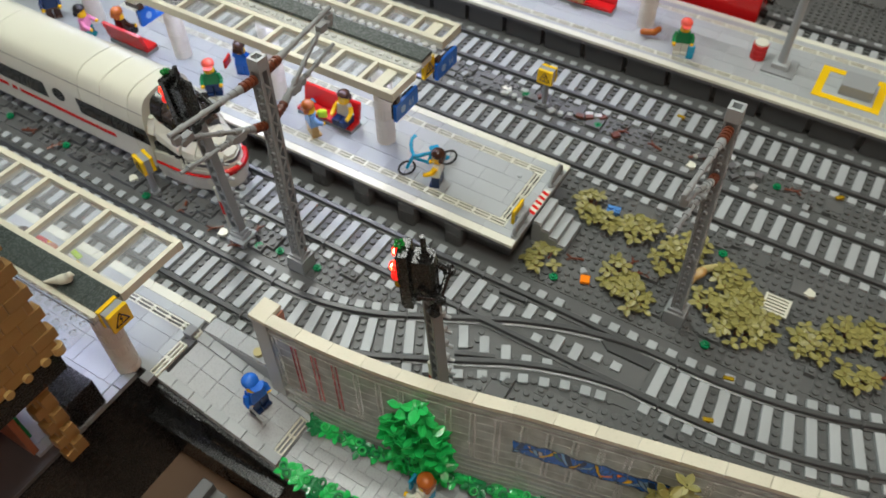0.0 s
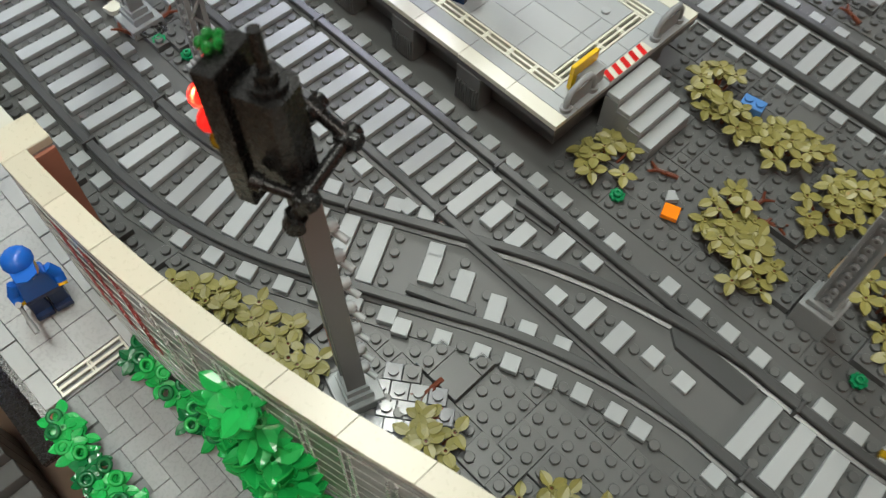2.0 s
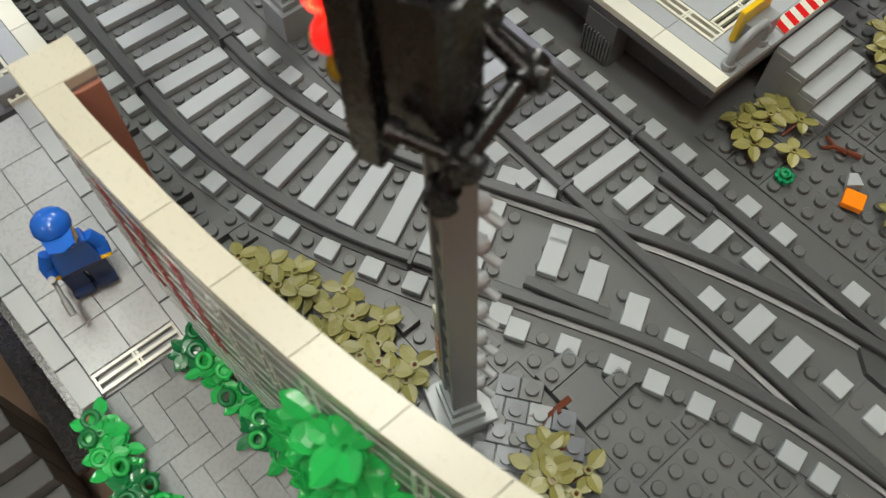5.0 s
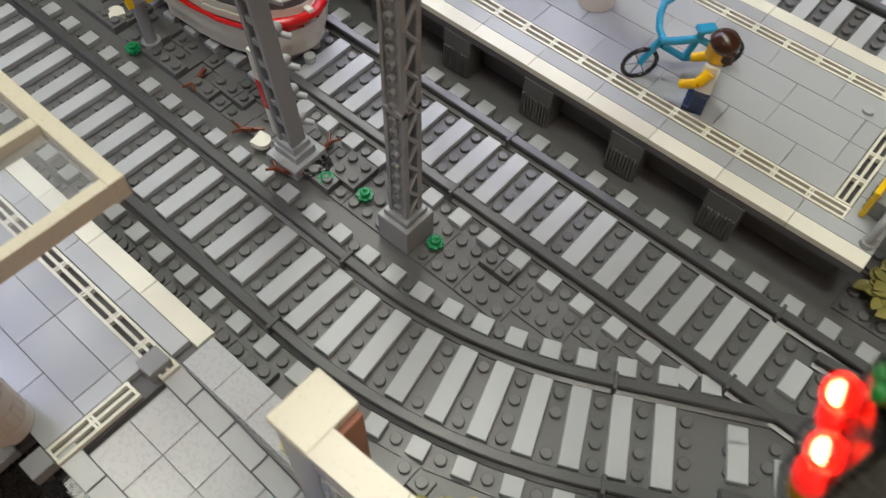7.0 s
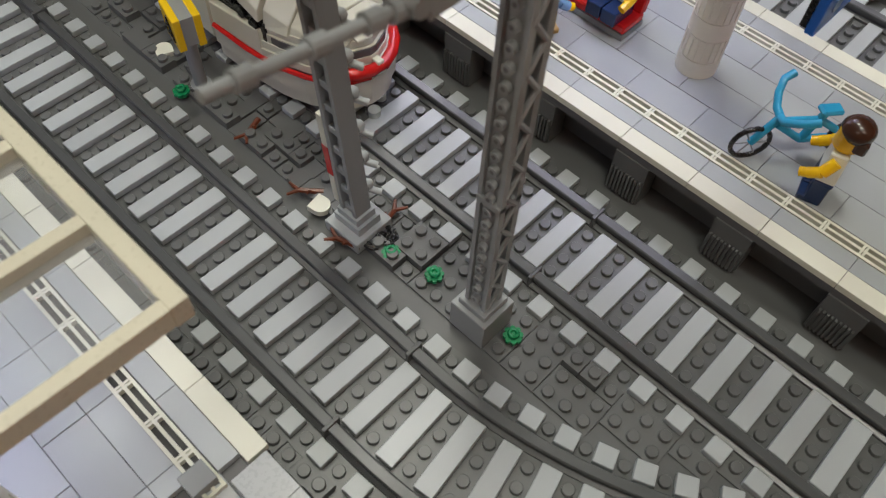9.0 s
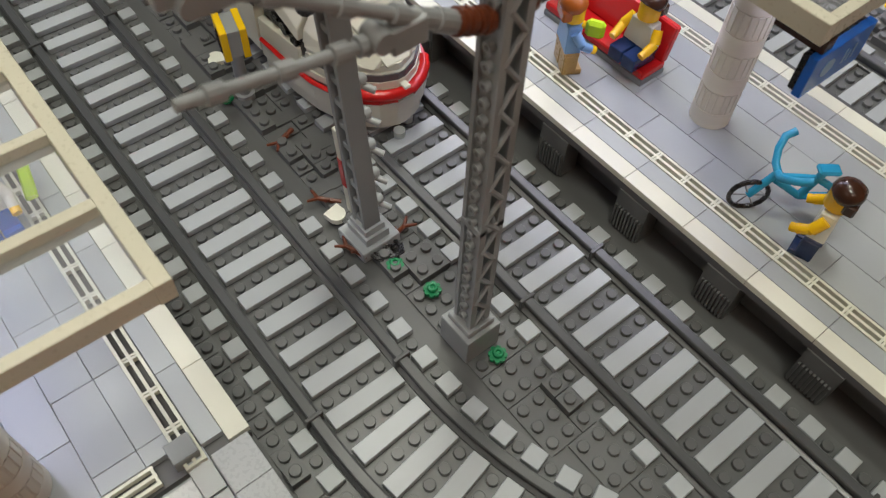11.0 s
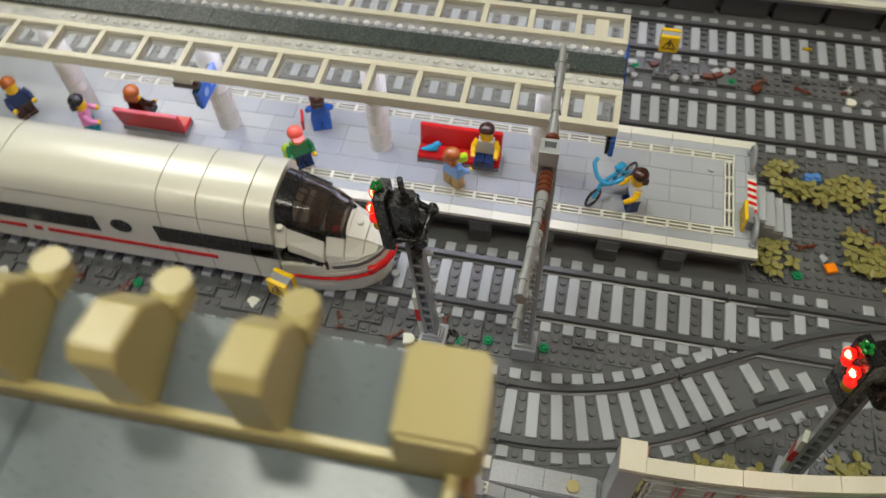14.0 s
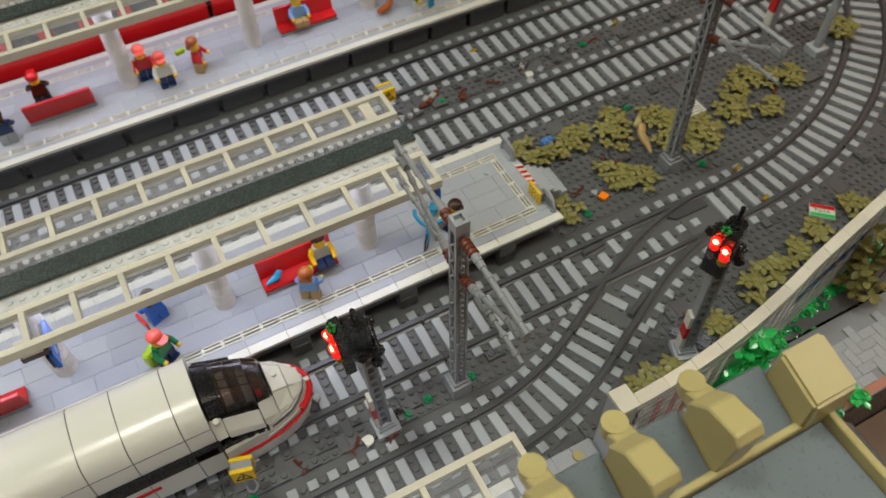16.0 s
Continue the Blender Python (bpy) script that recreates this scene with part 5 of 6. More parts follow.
# ---- red train on the far track ----
red = thing("red_train", 23, YE, 0, "red toy railway coach with dark underframe at the far platform", "train")
for k in range(3):
    a = -32 * k
    part("body", bx(a - 31.4, a, -3.6, 3.6, 2.6, 11, bevel=0.15), red, RED)
    part("underframe", bx(a - 31, a - 0.4, -3.2, 3.2, 1.6, 2.6), red, BLACK)
    for j in range(6):
        part("window", bx(a - 29.5 + 5 * j, a - 26.2 + 5 * j, -3.68, -3.58, 6.6, 9.2, bevel=0.03), red, BLACK)
    for j in range(2):
        part("buffer", turned(cy(0, 0, 0, 0.9, 0.55, 12), Matrix.Translation((a, -1.8 + 3.6 * j, 3.4)) @ Matrix.Rotation(radians(90), 4, "Y")), red, BLACK)
    for dx in (3, 8, 23, 28):
        part("wheel", turned(cy(0, 0, -3.0, 3.0, 0.95, 16), Matrix.Translation((a - dx, 0, 1.7)) @ Matrix.Rotation(radians(90), 4, "X")), red, BLACK)

# ---- station building ----
bld = thing("station_building", -5, -33, HP, "brown brick toy station building with slate roof and tan ridge crests", "building")
BX, BY, BZ = -5.0, -33.0, HP


def B(bm):
    return turned(bm, Matrix.Translation((-BX, -BY, -BZ)))


part("wall", B(bx(-60, -5.85, -52, -31.55, 16.0, 44.2)), bld, DTAN)
brick_a = mesh_of("brick", bx(-0.98, 0.98, -0.5, 0.5, 0.02, 1.18, bevel=0.05), DTAN)
brick_b = mesh_of("brick", bx(-0.5, 0.5, -0.98, 0.98, 0.02, 1.18, bevel=0.05), DTAN)
rb = random.Random(31)
for row in range(23):
    z = 16.2 + 1.2 * row
    for k in range(5):
        part("brick", brick_b, bld, at=spot(-5.8 - BX + rb.uniform(-0.02, 0.06), -32.5 - 2 * k + (row % 2) - BY, z - BZ))
    for k in range(5):
        part("brick", brick_a, bld, at=spot(-6.3 - 2 * k - (row % 2) - BX, -31.5 - BY + rb.uniform(-0.02, 0.06), z - BZ))
for z in (16.4, 29.5):
    part("finial", B(cy(-5.4, -31.1, z - 0.4, z + 0.4, 0.5, 12)), bld, GOLD)
    for k in range(5):
        part("band_stud", B(turned(cy(0, 0, 0, 0.3, 0.36, 10), Matrix.Translation((-5.3, -32.4 - 1.6 * k, z)) @ Matrix.Rotation(radians(90), 4, "Y"))), bld, GOLD)
part("black_band", B(bx(-60, -5.4, -52, -31.2, 13.9, 15.98, bevel=0.05)), bld, BLACK)
# ground floor: brick pillar, counter, red and pale fittings
for row in range(9):
    z = HP + 1.15 * row
    part("brick", brick_a if row % 2 else brick_b, bld, at=spot(-6.6 - BX, -33.7 - BY + (0 if row % 2 else -0.3), z - BZ))
    part("brick", brick_a if row % 2 else brick_b, bld, at=spot(-8.1 - BX, -33.7 - BY + (0.3 if row % 2 else 0), z - BZ))
part("pillar_core", B(bx(-8.8, -6.3, -34.5, -33.2, HP, 13.9)), bld, DTAN)
part("counter", B(bx(-13, -8.0, -32.4, -29.4, HP, 7.2, bevel=0.06)), bld, BLACK)
part("back_wall", B(bx(-60, -14.0, -44, -36, HP, 13.9)), bld, NOUGAT)
part("side_wall", B(bx(-14.0, -9.4, -36.2, -35.62, HP, 13.9)), bld, NOUGAT)
for k in range(7):
    part("red_slat", B(bx(-13.6 + 0.6 * k, -13.15 + 0.6 * k, -35.6, -35.45, 9.4, 13.0)), bld, RED if k % 2 else CORAL)
poster = part("poster", B(bx(-12.9, -9.6, -35.6, -35.3, 5.4, 8.6, bevel=0.04)), bld, DGREEN, "green poster with a pale ring")
part("poster_ring", B(turned(cy(0, 0, 0, 0.03, 1.15, 24), Matrix.Translation((-11.2, -35.3, 7.0)) @ Matrix.Rotation(radians(-90), 4, "X"))), poster, YELLOW)
part("poster_disc", B(turned(cy(0, 0, 0.032, 0.06, 0.85, 24), Matrix.Translation((-11.2, -35.3, 7.0)) @ Matrix.Rotation(radians(-90), 4, "X"))), poster, PINK)
part("red_box", B(cy(-12.4, -34.4, 8.0, 9.2, 0.8, 16)), bld, RED)
# roof: slopes with tan crests along the eaves
for k in range(14):
    x1 = -9.57 - 3.13 * (k - 1) - 0.86 if k else -6.86
    part("slate_panel", B(turned(bx(-9.57 - 3.13 * k + 0.3, x1, 0, 2.3, -0.4, 0, bevel=0.03), Matrix.Translation((0, -32.98, 46.05)) @ Matrix.Rotation(radians(21), 4, "X"))), bld, SLATE)
part("eave_board", B(bx(-60, -5.4, -31.1, -30.95, 44.05, 46.5)), bld, SLATE)
part("roof_side", B(turned(bx(0, 2.4, -20, 0, -0.4, 0), Matrix.Translation((-5.3, -33.5, 45.9)) @ Matrix.Rotation(radians(50), 4, "Y"))), bld, SLATE)
for k in range(6):
    for j in range(3):
        part("slate_slab", B(bx(-15.6 - 10 * k + 0.02, -5.65 - 10 * k - 0.02, -38.7 - 6 * j, -33.18 - 6 * j, 45.2, 45.62 - 0.03 * ((k + j) % 2), bevel=0.03)), bld, SLATE)
part("ridge_strip", B(bx(-64.6, -5.32, -33.15, -32.87, 45.3, 46.2, bevel=0.05)), bld, TAN)
part("roof_rib", B(bx(-5.62, -5.32, -52, -33.16, 45.3, 46.15, bevel=0.05)), bld, TAN)
part("cornice", B(bx(-60, -5.25, -52, -31.0, 43.3, 44.0, bevel=0.06)), bld, DTAN)
bm = bmesh.new()
pts8 = [(-6.85, -33.2, 46.0), (-4.85, -33.2, 46.0), (-4.85, -31.1, 44.4), (-6.85, -31.1, 44.4), (-6.8, -33.15, 47.6), (-4.9, -33.15, 47.6), (-4.95, -31.15, 48.2), (-6.8, -31.15, 48.2)]
vv = [bm.verts.new(p) for p in pts8]
for f in ((0, 3, 2, 1), (4, 5, 6, 7), (0, 1, 5, 4), (1, 2, 6, 5), (2, 3, 7, 6), (3, 0, 4, 7)):
    bm.faces.new([vv[i] for i in f])
bmesh.ops.recalc_face_normals(bm, faces=bm.faces)
bmesh.ops.bevel(bm, geom=list(bm.edges), offset=0.12, segments=2, affect="EDGES")
part("corner_block", B(bm), bld, TAN)
part("side_crest", B(bx(-5.4, -4.2, -38.4, -37.2, 45.2, 48.0, bevel=0.2)), bld, TAN)
for k in range(14):
    x = -9.57 - 3.13 * k
    bm = bmesh.new()
    for half, out in ((0.54, [(-33.05, 46.2), (-33.2, 48.5), (-32.9, 48.85), (-31.7, 48.6), (-31.05, 47.8), (-31.05, 46.6), (-31.5, 45.9), (-31.6, 44.6)]), (0.42, [(-31.09, 46.7), (-31.09, 47.6), (-30.5, 47.3), (-30.4, 46.7)])):
        shift = 0.28 if half > 0.5 else 0.0
        lo = [bm.verts.new((x - half - shift, y, z)) for y, z in out]
        hi = [bm.verts.new((x + half - shift, y, z)) for y, z in out]
        for i in range(len(out)):
            j = (i + 1) % len(out)
            bm.faces.new((lo[i], lo[j], hi[j], hi[i]))
        bm.faces.new(lo[::-1])
        bm.faces.new(hi)
    bmesh.ops.recalc_face_normals(bm, faces=bm.faces)
    bmesh.ops.bevel(bm, geom=list(bm.edges), offset=0.07, segments=1, affect="EDGES")
    crest = part("crest", B(bm), bld, TAN, "tan ridge crest")
    cup = cy(0, 0, 0, 0.55, 0.46, 14)
    cyl(cup, 0, 0, 0.551, 0.56, 0.2, 10)
    part("finial", B(turned(cup, Matrix.Translation((x, -30.45, 46.85)) @ Matrix.Rotation(radians(-10), 4, "X"))), crest, TAN)

# ---- plants ----


LEAF = ((0.08, 0.05), (0.22, 0.2), (0.42, 0.3), (0.64, 0.29), (0.84, 0.18), (1.0, 0.03))


def leaf(verts, faces, a, tilt, size):
    """A pointed oval leaf with a vein, a rim and an underside; it points along a and rises by tilt."""
    c, s, ct, st = math.cos(a), math.sin(a), math.cos(tilt), math.sin(tilt)
    n, m = len(verts), len(LEAF)
    for drop in (0.0, -0.07):
        for side in (-1, 0, 1):
            for u, v in LEAF:
                w = (0.05 if side else 0.0) - 0.12 * u * u + drop
                p, q, r = (u * ct - w * st) * size, v * side * size, (u * st + w * ct) * size
                verts.append((c * p - s * q, s * p + c * q, r))
    for k in range(m - 1):
        for row in (0, 1):
            i = n + row * m + k
            faces.append((i, i + 1, i + m + 1, i + m))
            j = i + 3 * m
            faces.append((j, j + m, j + m + 1, j + 1))
        faces.append((n + k + 3 * m, n + k + 3 * m + 1, n + k + 1, n + k))
        i = n + 2 * m + k
        faces.append((i, i + 1, i + 3 * m + 1, i + 3 * m))
    faces.append((n + m - 1, n + 4 * m - 1, n + 6 * m - 1, n + 3 * m - 1))


SPRIGS = {}


def sprig_mesh(mat, rise, variant):
    """A rosette of three or four leaves round a small hollow stud."""
    key = (mat.name, rise, variant)
    if key not in SPRIGS:
        rv = random.Random(900 + variant)
        verts, faces = [], []
        n = (4, 3, 4, 4, 3, 4)[variant]
        for j in range(n):
            leaf(verts, faces, 6.283 * j / n + rv.uniform(-0.12, 0.12), rv.uniform(-0.1, rise), rv.uniform(0.9, 1.08))
        for r0, r1, z0, z1 in ((0.2, 0.2, -0.1, 0.1), (0.2, 0.1, 0.1, 0.1), (0.1, 0.1, 0.1, -0.06)):
            k = len(verts)
            verts += [(r0 * math.cos(0.785 * i), r0 * math.sin(0.785 * i), z0) for i in range(8)] + [(r1 * math.cos(0.785 * i), r1 * math.sin(0.785 * i), z1) for i in range(8)]
            faces += [(k + i, k + (i + 1) % 8, k + 8 + (i + 1) % 8, k + 8 + i) for i in range(8)]
        SPRIGS[key] = raw("sprig", verts, faces, mat)
    return SPRIGS[key]


def plant(x, y, z, r, tall, mat, label, seed, leaf_size=1.0, clusters=None, group="olive plants", stem=BROWN):
    rp = random.Random(seed)
    ob = thing("plant", x, y, z, label, "plant", group)
    clusters = clusters or int(4 + r * r * 2.4)
    spots = []
    for k in range(clusters):
        for attempt in range(14):
            d, a = r * math.sqrt(rp.random()), rp.uniform(0, 6.283)
            if all((d * math.cos(a) - u) ** 2 + (d * math.sin(a) - v) ** 2 > 1.5 for u, v, w in spots) or tall > 3:
                break
        h = 0.4 + tall * (1 - 0.55 * (d / max(r, 0.1)) ** 2) * rp.uniform(0.55 if tall < 3 else 0.1, 1.0)
        spots.append((d * math.cos(a), d * math.sin(a), h))
        foot_at = (d * 0.5 * math.cos(a), d * 0.5 * math.sin(a), 0) if tall < 3 else (d * 0.8 * math.cos(a), d * 0.8 * math.sin(a), 0)
        if tall < 3 or k % 5 == 0:
            part("stem", rod(bmesh.new(), foot_at, spots[-1], 0.1, 5), ob, stem)
    for px, py, pz in spots:
        me = sprig_mesh(mat, 0.12 if tall < 3 else 0.6, rp.randrange(6))
        lean = 9 if tall < 3 else 28
        at = Matrix.LocRotScale((px * S, py * S, pz * S), Euler([radians(rp.uniform(-lean, lean)), radians(rp.uniform(-lean, lean)), rp.uniform(0, 6.28)]), [leaf_size * rp.uniform(0.92, 1.06)] * 3)
        part("sprig", me, ob, at=at)
    return ob


OL = "olive green toy plant of four-leaved sprigs on the ballast"
olive = [(16.6, 7.6, 1.8), (17.6, 17.6, 1.7), (19.8, 15.9, 1.7), (23.9, 16.6, 2.0), (29.2, 17.2, 1.9), (28.1, 14.4, 1.8), (34.4, 15.2, 2.0), (23.7, 9.8, 1.8), (26.8, 7.6, 1.7), (25.2, 8.6, 1.4)]
olive += [(33.4, 10.6, 1.7), (36.4, 11.6, 2.0), (38.8, 10.9, 2.0), (36.9, 9.2, 1.9), (36.4, 13.8, 1.5), (43.6, 11.4, 1.9), (46.3, 14.2, 1.9), (48.4, 9.8, 1.6), (49.4, 15.4, 1.9), (54.8, 12.8, 1.8), (67.4, 17.0, 2.2), (52.0, 14.0, 1.5)]
olive += [(6.2, -16.0, 0.9), (8.4, -15.6, 1.0), (10.2, -14.6, 1.3), (12.0, -14.8, 1.4), (14.1, -14.4, 1.3), (21.9, -12.5, 1.5), (28.0, -10.9, 1.5), (30.4, -10.0, 1.5), (32.6, -10.0, 1.3), (35.4, -9.3, 1.4), (39.0, -8.3, 1.4), (45.7, -7.4, 1.6)]
olive += [(44.0, 66.5, 2.0), (47.5, 67.5, 1.8)]
for i, (x, y, r) in enumerate(olive):
    plant(x, y, 0.0, r, 1.1, OLIVE, OL, 100 + i)
plant(37.8, -15.6, HB, 2.2, 15.4, OLIVE, "tall olive green toy bush growing against the wall", 300, 1.2, 46)
GR = "bright green toy shrub planted along the footway"
greens = [(7.3 + 1.75 * k, wall_y(7.3 + 1.75 * k) - 0.95 - 0.15 * (k % 2), 0.5 + 0.02 * k) for k in range(22)]
greens += [(8.1, -25.0, 0.51), (9.6, -25.0, 0.59), (11.2, -25.0, 0.59), (12.7, -25.0, 0.59), (14.2, -25.0, 0.68), (16.5, -25.0, 0.68), (19.5, -25.0, 0.77), (22.6, -25.0, 0.77), (25.8, -25.0, 0.77), (29.0, -25.0, 0.77)]
for i, (x, y, r) in enumerate(greens):
    ob = plant(x, y, HB - 0.1, r, 0.9, GREEN if i % 3 else DGREEN, GR, 400 + i, 0.9, int(3 + r * 4), "green shrubs", DGREEN)
    bm = bmesh.new()
    tube(bm, [(0.3 * math.cos(0.5236 * k), 0.3 * math.sin(0.5236 * k), 0.0) for k in range(12)], 0.12, 6, closed=True)
    ring_mesh = mesh_of("flower_ring", bm, GREEN if i % 2 else DGREEN)
    for k in range(2 if r < 1 else 3):
        part("flower_ring", ring_mesh, ob, at=spot(r * math.cos(2.1 * k + i), r * math.sin(2.1 * k + i), 1.1 + 0.2 * k, 0, 20 * k, 15))
bush = plant(17.8, wall_y(17.8) - 1.0, HB, 1.4, 12.0, GREEN, "tall bright green toy bush climbing the clear brick wall", 500, 1.3, 110, "green shrubs", DGREEN)
for piece in bush.children:  # broad along the wall, shallow across it
    x, y, z = piece.location
    piece.location = (x * 2.0, y * 0.42, z)

# ---- small loose pieces on the ballast ----


def flower(x, y, z=0.0):
    ob = thing("green_flower_plate", x, y, z, "small bright green round flower plate on the ballast", "flower plate", "green flower plates")
    bm = bmesh.new()
    for k in range(8):
        a = 2 * math.pi * k / 8
        cyl(bm, 0.34 * math.cos(a), 0.34 * math.sin(a), 0.16, 0.36, 0.15, 8)
    cyl(bm, 0, 0, 0, 0.355, 0.34, 14)
    part("petals", bm, ob, FLOWER)
    bm = bmesh.new()
    tube(bm, [(0.2 * math.cos(0.5236 * k), 0.2 * math.sin(0.5236 * k), 0.5) for k in range(12)], 0.1, 6, closed=True)
    cyl(bm, 0, 0, 0.36, 0.45, 0.26, 12)
    part("stud_ring", bm, ob, FLOWER)


for x, y in [(-10.7, -6.4), (-8.3, -5.8), (-3.4, -5.6), (18.5, 6.2), (34.9, 6.2), (32.6, 18.4), (-26.8, -7.2), (-41.5, -6.0), (-52, -5.8), (12.5, 30.7), (34.6, 31.4), (2.0, 31.6), (60, 31)]:
    flower(x, y, 0.05)


def twig(x, y, rz, s=1.0):
    ob = single("twig", bmesh.new(), BROWN, "reddish brown toy twig lying on the ballast", "twig", "twigs", at=spot(x, y, 0.28, rz))
    bm = bmesh.new()
    rod(bm, (-1.0 * s, 0, 0.05), (0.3 * s, 0.05, 0.1), 0.17, 7, r2=0.14)
    rod(bm, (0.3 * s, 0.05, 0.1), (0.85 * s, 0.4, 0.12), 0.13, 6, r2=0.08)
    rod(bm, (0.3 * s, 0.05, 0.1), (0.85 * s, -0.4, 0.12), 0.13, 6, r2=0.08)
    rod(bm, (-0.4 * s, 0, 0.07), (-0.2 * s, 0.3, 0.3), 0.1, 6)
    old = ob.data
    ob.data = mesh_of("twig", bm, BROWN)
    bpy.data.meshes.remove(old)


for x, y, a in [(-21.8, -6.4, -70), (-16.6, -6.9, -140), (-12.3, -4.8, 100), (-12.9, -7.6, 200), (-47.5, -6.5, 20), (-42.5, -6.8, 60), (19.3, 9.6, 200), (26.2, 11.2, 20), (24.8, 12.0, 80), (15.5, 31.0, 40), (20, 30.7, 160), (25, 31.4, 30), (36.4, 31.6, 10), (19.6, -10.6, -95), (20.9, -11.6, 70), (10.8, -15.4, 120), (51, 11.6, 40), (13.0, -14.9, 80)]:
    twig(x, y, a)

single("loose_tile", bx(-0.5, 0.5, -0.5, 0.5, 0, 0.36, bevel=0.04), ORANGE, "bright orange tile lying on the ballast", "tile", at=spot(21.5, 7.5, 0.21, 20))
single("loose_wedge", prism(bmesh.new(), [(-0.4, -0.35), (0.4, -0.35), (0.3, 0.35), (-0.1, 0.35)], 0, 0.36), LGREY, "grey wedge lying on the ballast", "wedge", at=spot(20.8, 8.4, 0.21, 50))
bm = bx(-0.75, 0.75, -0.5, 0.5, 0, 0.95, bevel=0.04)
for dx in (-0.38, 0.38):
    cyl(bm, dx, 0, 0.94, 1.12, 0.28, 12)
single("loose_brick", bm, BRICKBLUE, "small blue brick with two studs lying on the ballast", "brick", at=spot(20.2, 17.7, 0.21, 10))
for x, y in [(-15.2, -7.0), (-30.1, -6.0), (-54.6, -7.2), (25.0, 27.6 + 2), (42.0, 17.6), (-0.5, 31.2)]:
    bm = bmesh.new()
    prism(bm, [(-0.5, -0.5), (0.5, -0.5)] + [(0.5 * math.cos(a), 0.5 * math.sin(a)) for a in [0.3 * k for k in range(11)]], 0, 0.36)
    single("rounded_tile", bm, WHITE, "white tile with one rounded end on the ballast", "tile", "rounded tiles", at=spot(x, y, 0.21, random.uniform(0, 360)))
gr = thing("grille_plate", 39.4, 14.0, 0.3, "white openwork grille plate lying on the plants", "grille plate")
for k in range(6):
    part("bar", bx(-1.2, 1.2, -1.15 + 0.42 * k, -0.95 + 0.42 * k, 0.4, 0.65), gr, WHITE)
part("rim", bx(-1.3, -1.05, -1.2, 1.2, 0.41, 0.66), gr, WHITE)
part("rim", bx(1.05, 1.3, -1.2, 1.2, 0.41, 0.66), gr, WHITE)
piz = thing("sign_tile", 42.0, -6.3, 0.25, "white tile with red and green bands and lettering", "sign")
piz.matrix_world = spot(42.0, -6.3, 0.25, -42, 0, 0)
part("tile", bx(-1.4, 1.4, -0.95, 0.95, 0, 0.36, bevel=0.03), piz, WHITE)
part("red_band", bx(-1.35, 1.35, 0.35, 0.9, 0.36, 0.37), piz, RED)
part("green_band", bx(-1.35, 1.35, -0.9, -0.35, 0.36, 0.37), piz, GREEN)
fc = bpy.data.curves.new("lettering", "FONT")
fc.body, fc.size, fc.align_x, fc.align_y = "PIZZA", 0.62 * S, "CENTER", "CENTER"
fc.extrude = 0.004 * S
fc.materials.append(BLACK)
txt = new("lettering", fc)
txt.parent = piz
txt.matrix_basis = spot(0, 0, 0.372)
rk = random.Random(12)
for k in range(5):
    bm = bmesh.new()
    a0, cx, cy0 = rk.uniform(0, 6), rk.uniform(-0.3, 0.3), rk.uniform(-0.5, 0.5)
    tube(bm, [(cx + (0.3 + 0.05 * i) * math.cos(a0 + 0.9 * i), cy0 + (0.35 + 0.05 * i) * math.sin(a0 + 0.9 * i), 0.1 + 0.12 * (i % 3)) for i in range(8)], 0.07, 6)
    single("cable", bm, BLACK, "thin black cable curled beside the signal foot", "cable", "cables", at=spot(-11.7, -6.2, 0.15))
# tan creature figurine and bird figurine, plain shapes


def blob(name, chain, mat, label, category, at):
    bm = bmesh.new()
    for (p, r), (q, r2) in zip(chain, chain[1:]):
        rod(bm, p, q, r, 10, r2=r2)
    for p, r in chain:
        b2 = bmesh.new()
        bmesh.ops.create_uvsphere(b2, u_segments=10, v_segments=6, radius=r)
        bmesh.ops.translate(b2, vec=p, verts=b2.verts)
        me = bpy.data.meshes.new("tmp")
        b2.to_mesh(me)
        b2.free()
        bm.from_mesh(me)
        bpy.data.meshes.remove(me)
    for f in bm.faces:
        f.smooth = True
    single(name, bm, mat, label, category, at=at)


blob("figurine", [((-0.3, -2.6, 0.3), 0.2), ((0, -1.2, 0.5), 0.45), ((0.2, 0, 0.6), 0.5), ((0.8, 0.9, 0.9), 0.55)], GOLD, "plain tan toy figurine lying among the plants", "figurine", spot(30.8, 13.2, 0.21))
blob("figurine", [((0, 0, 0.4), 0.4), ((1.0, 0.8, 0.5), 0.4), ((2.2, 1.8, 0.4), 0.25)], TAN, "plain tan toy figurine lying among the plants", "figurine", spot(31.6, 15.0, 0.21))
blob("bird_figurine", [((-1.5, 0, 0.32), 0.1), ((-0.8, 0, 0.4), 0.28), ((-0.1, 0, 0.5), 0.46), ((0.45, 0, 0.62), 0.44), ((0.72, 0, 1.0), 0.3), ((1.08, 0, 0.98), 0.07)], WHITE, "plain white toy bird on the dark roof spine", "figurine", spot(-11.1, -26.1, 14.92, 35))
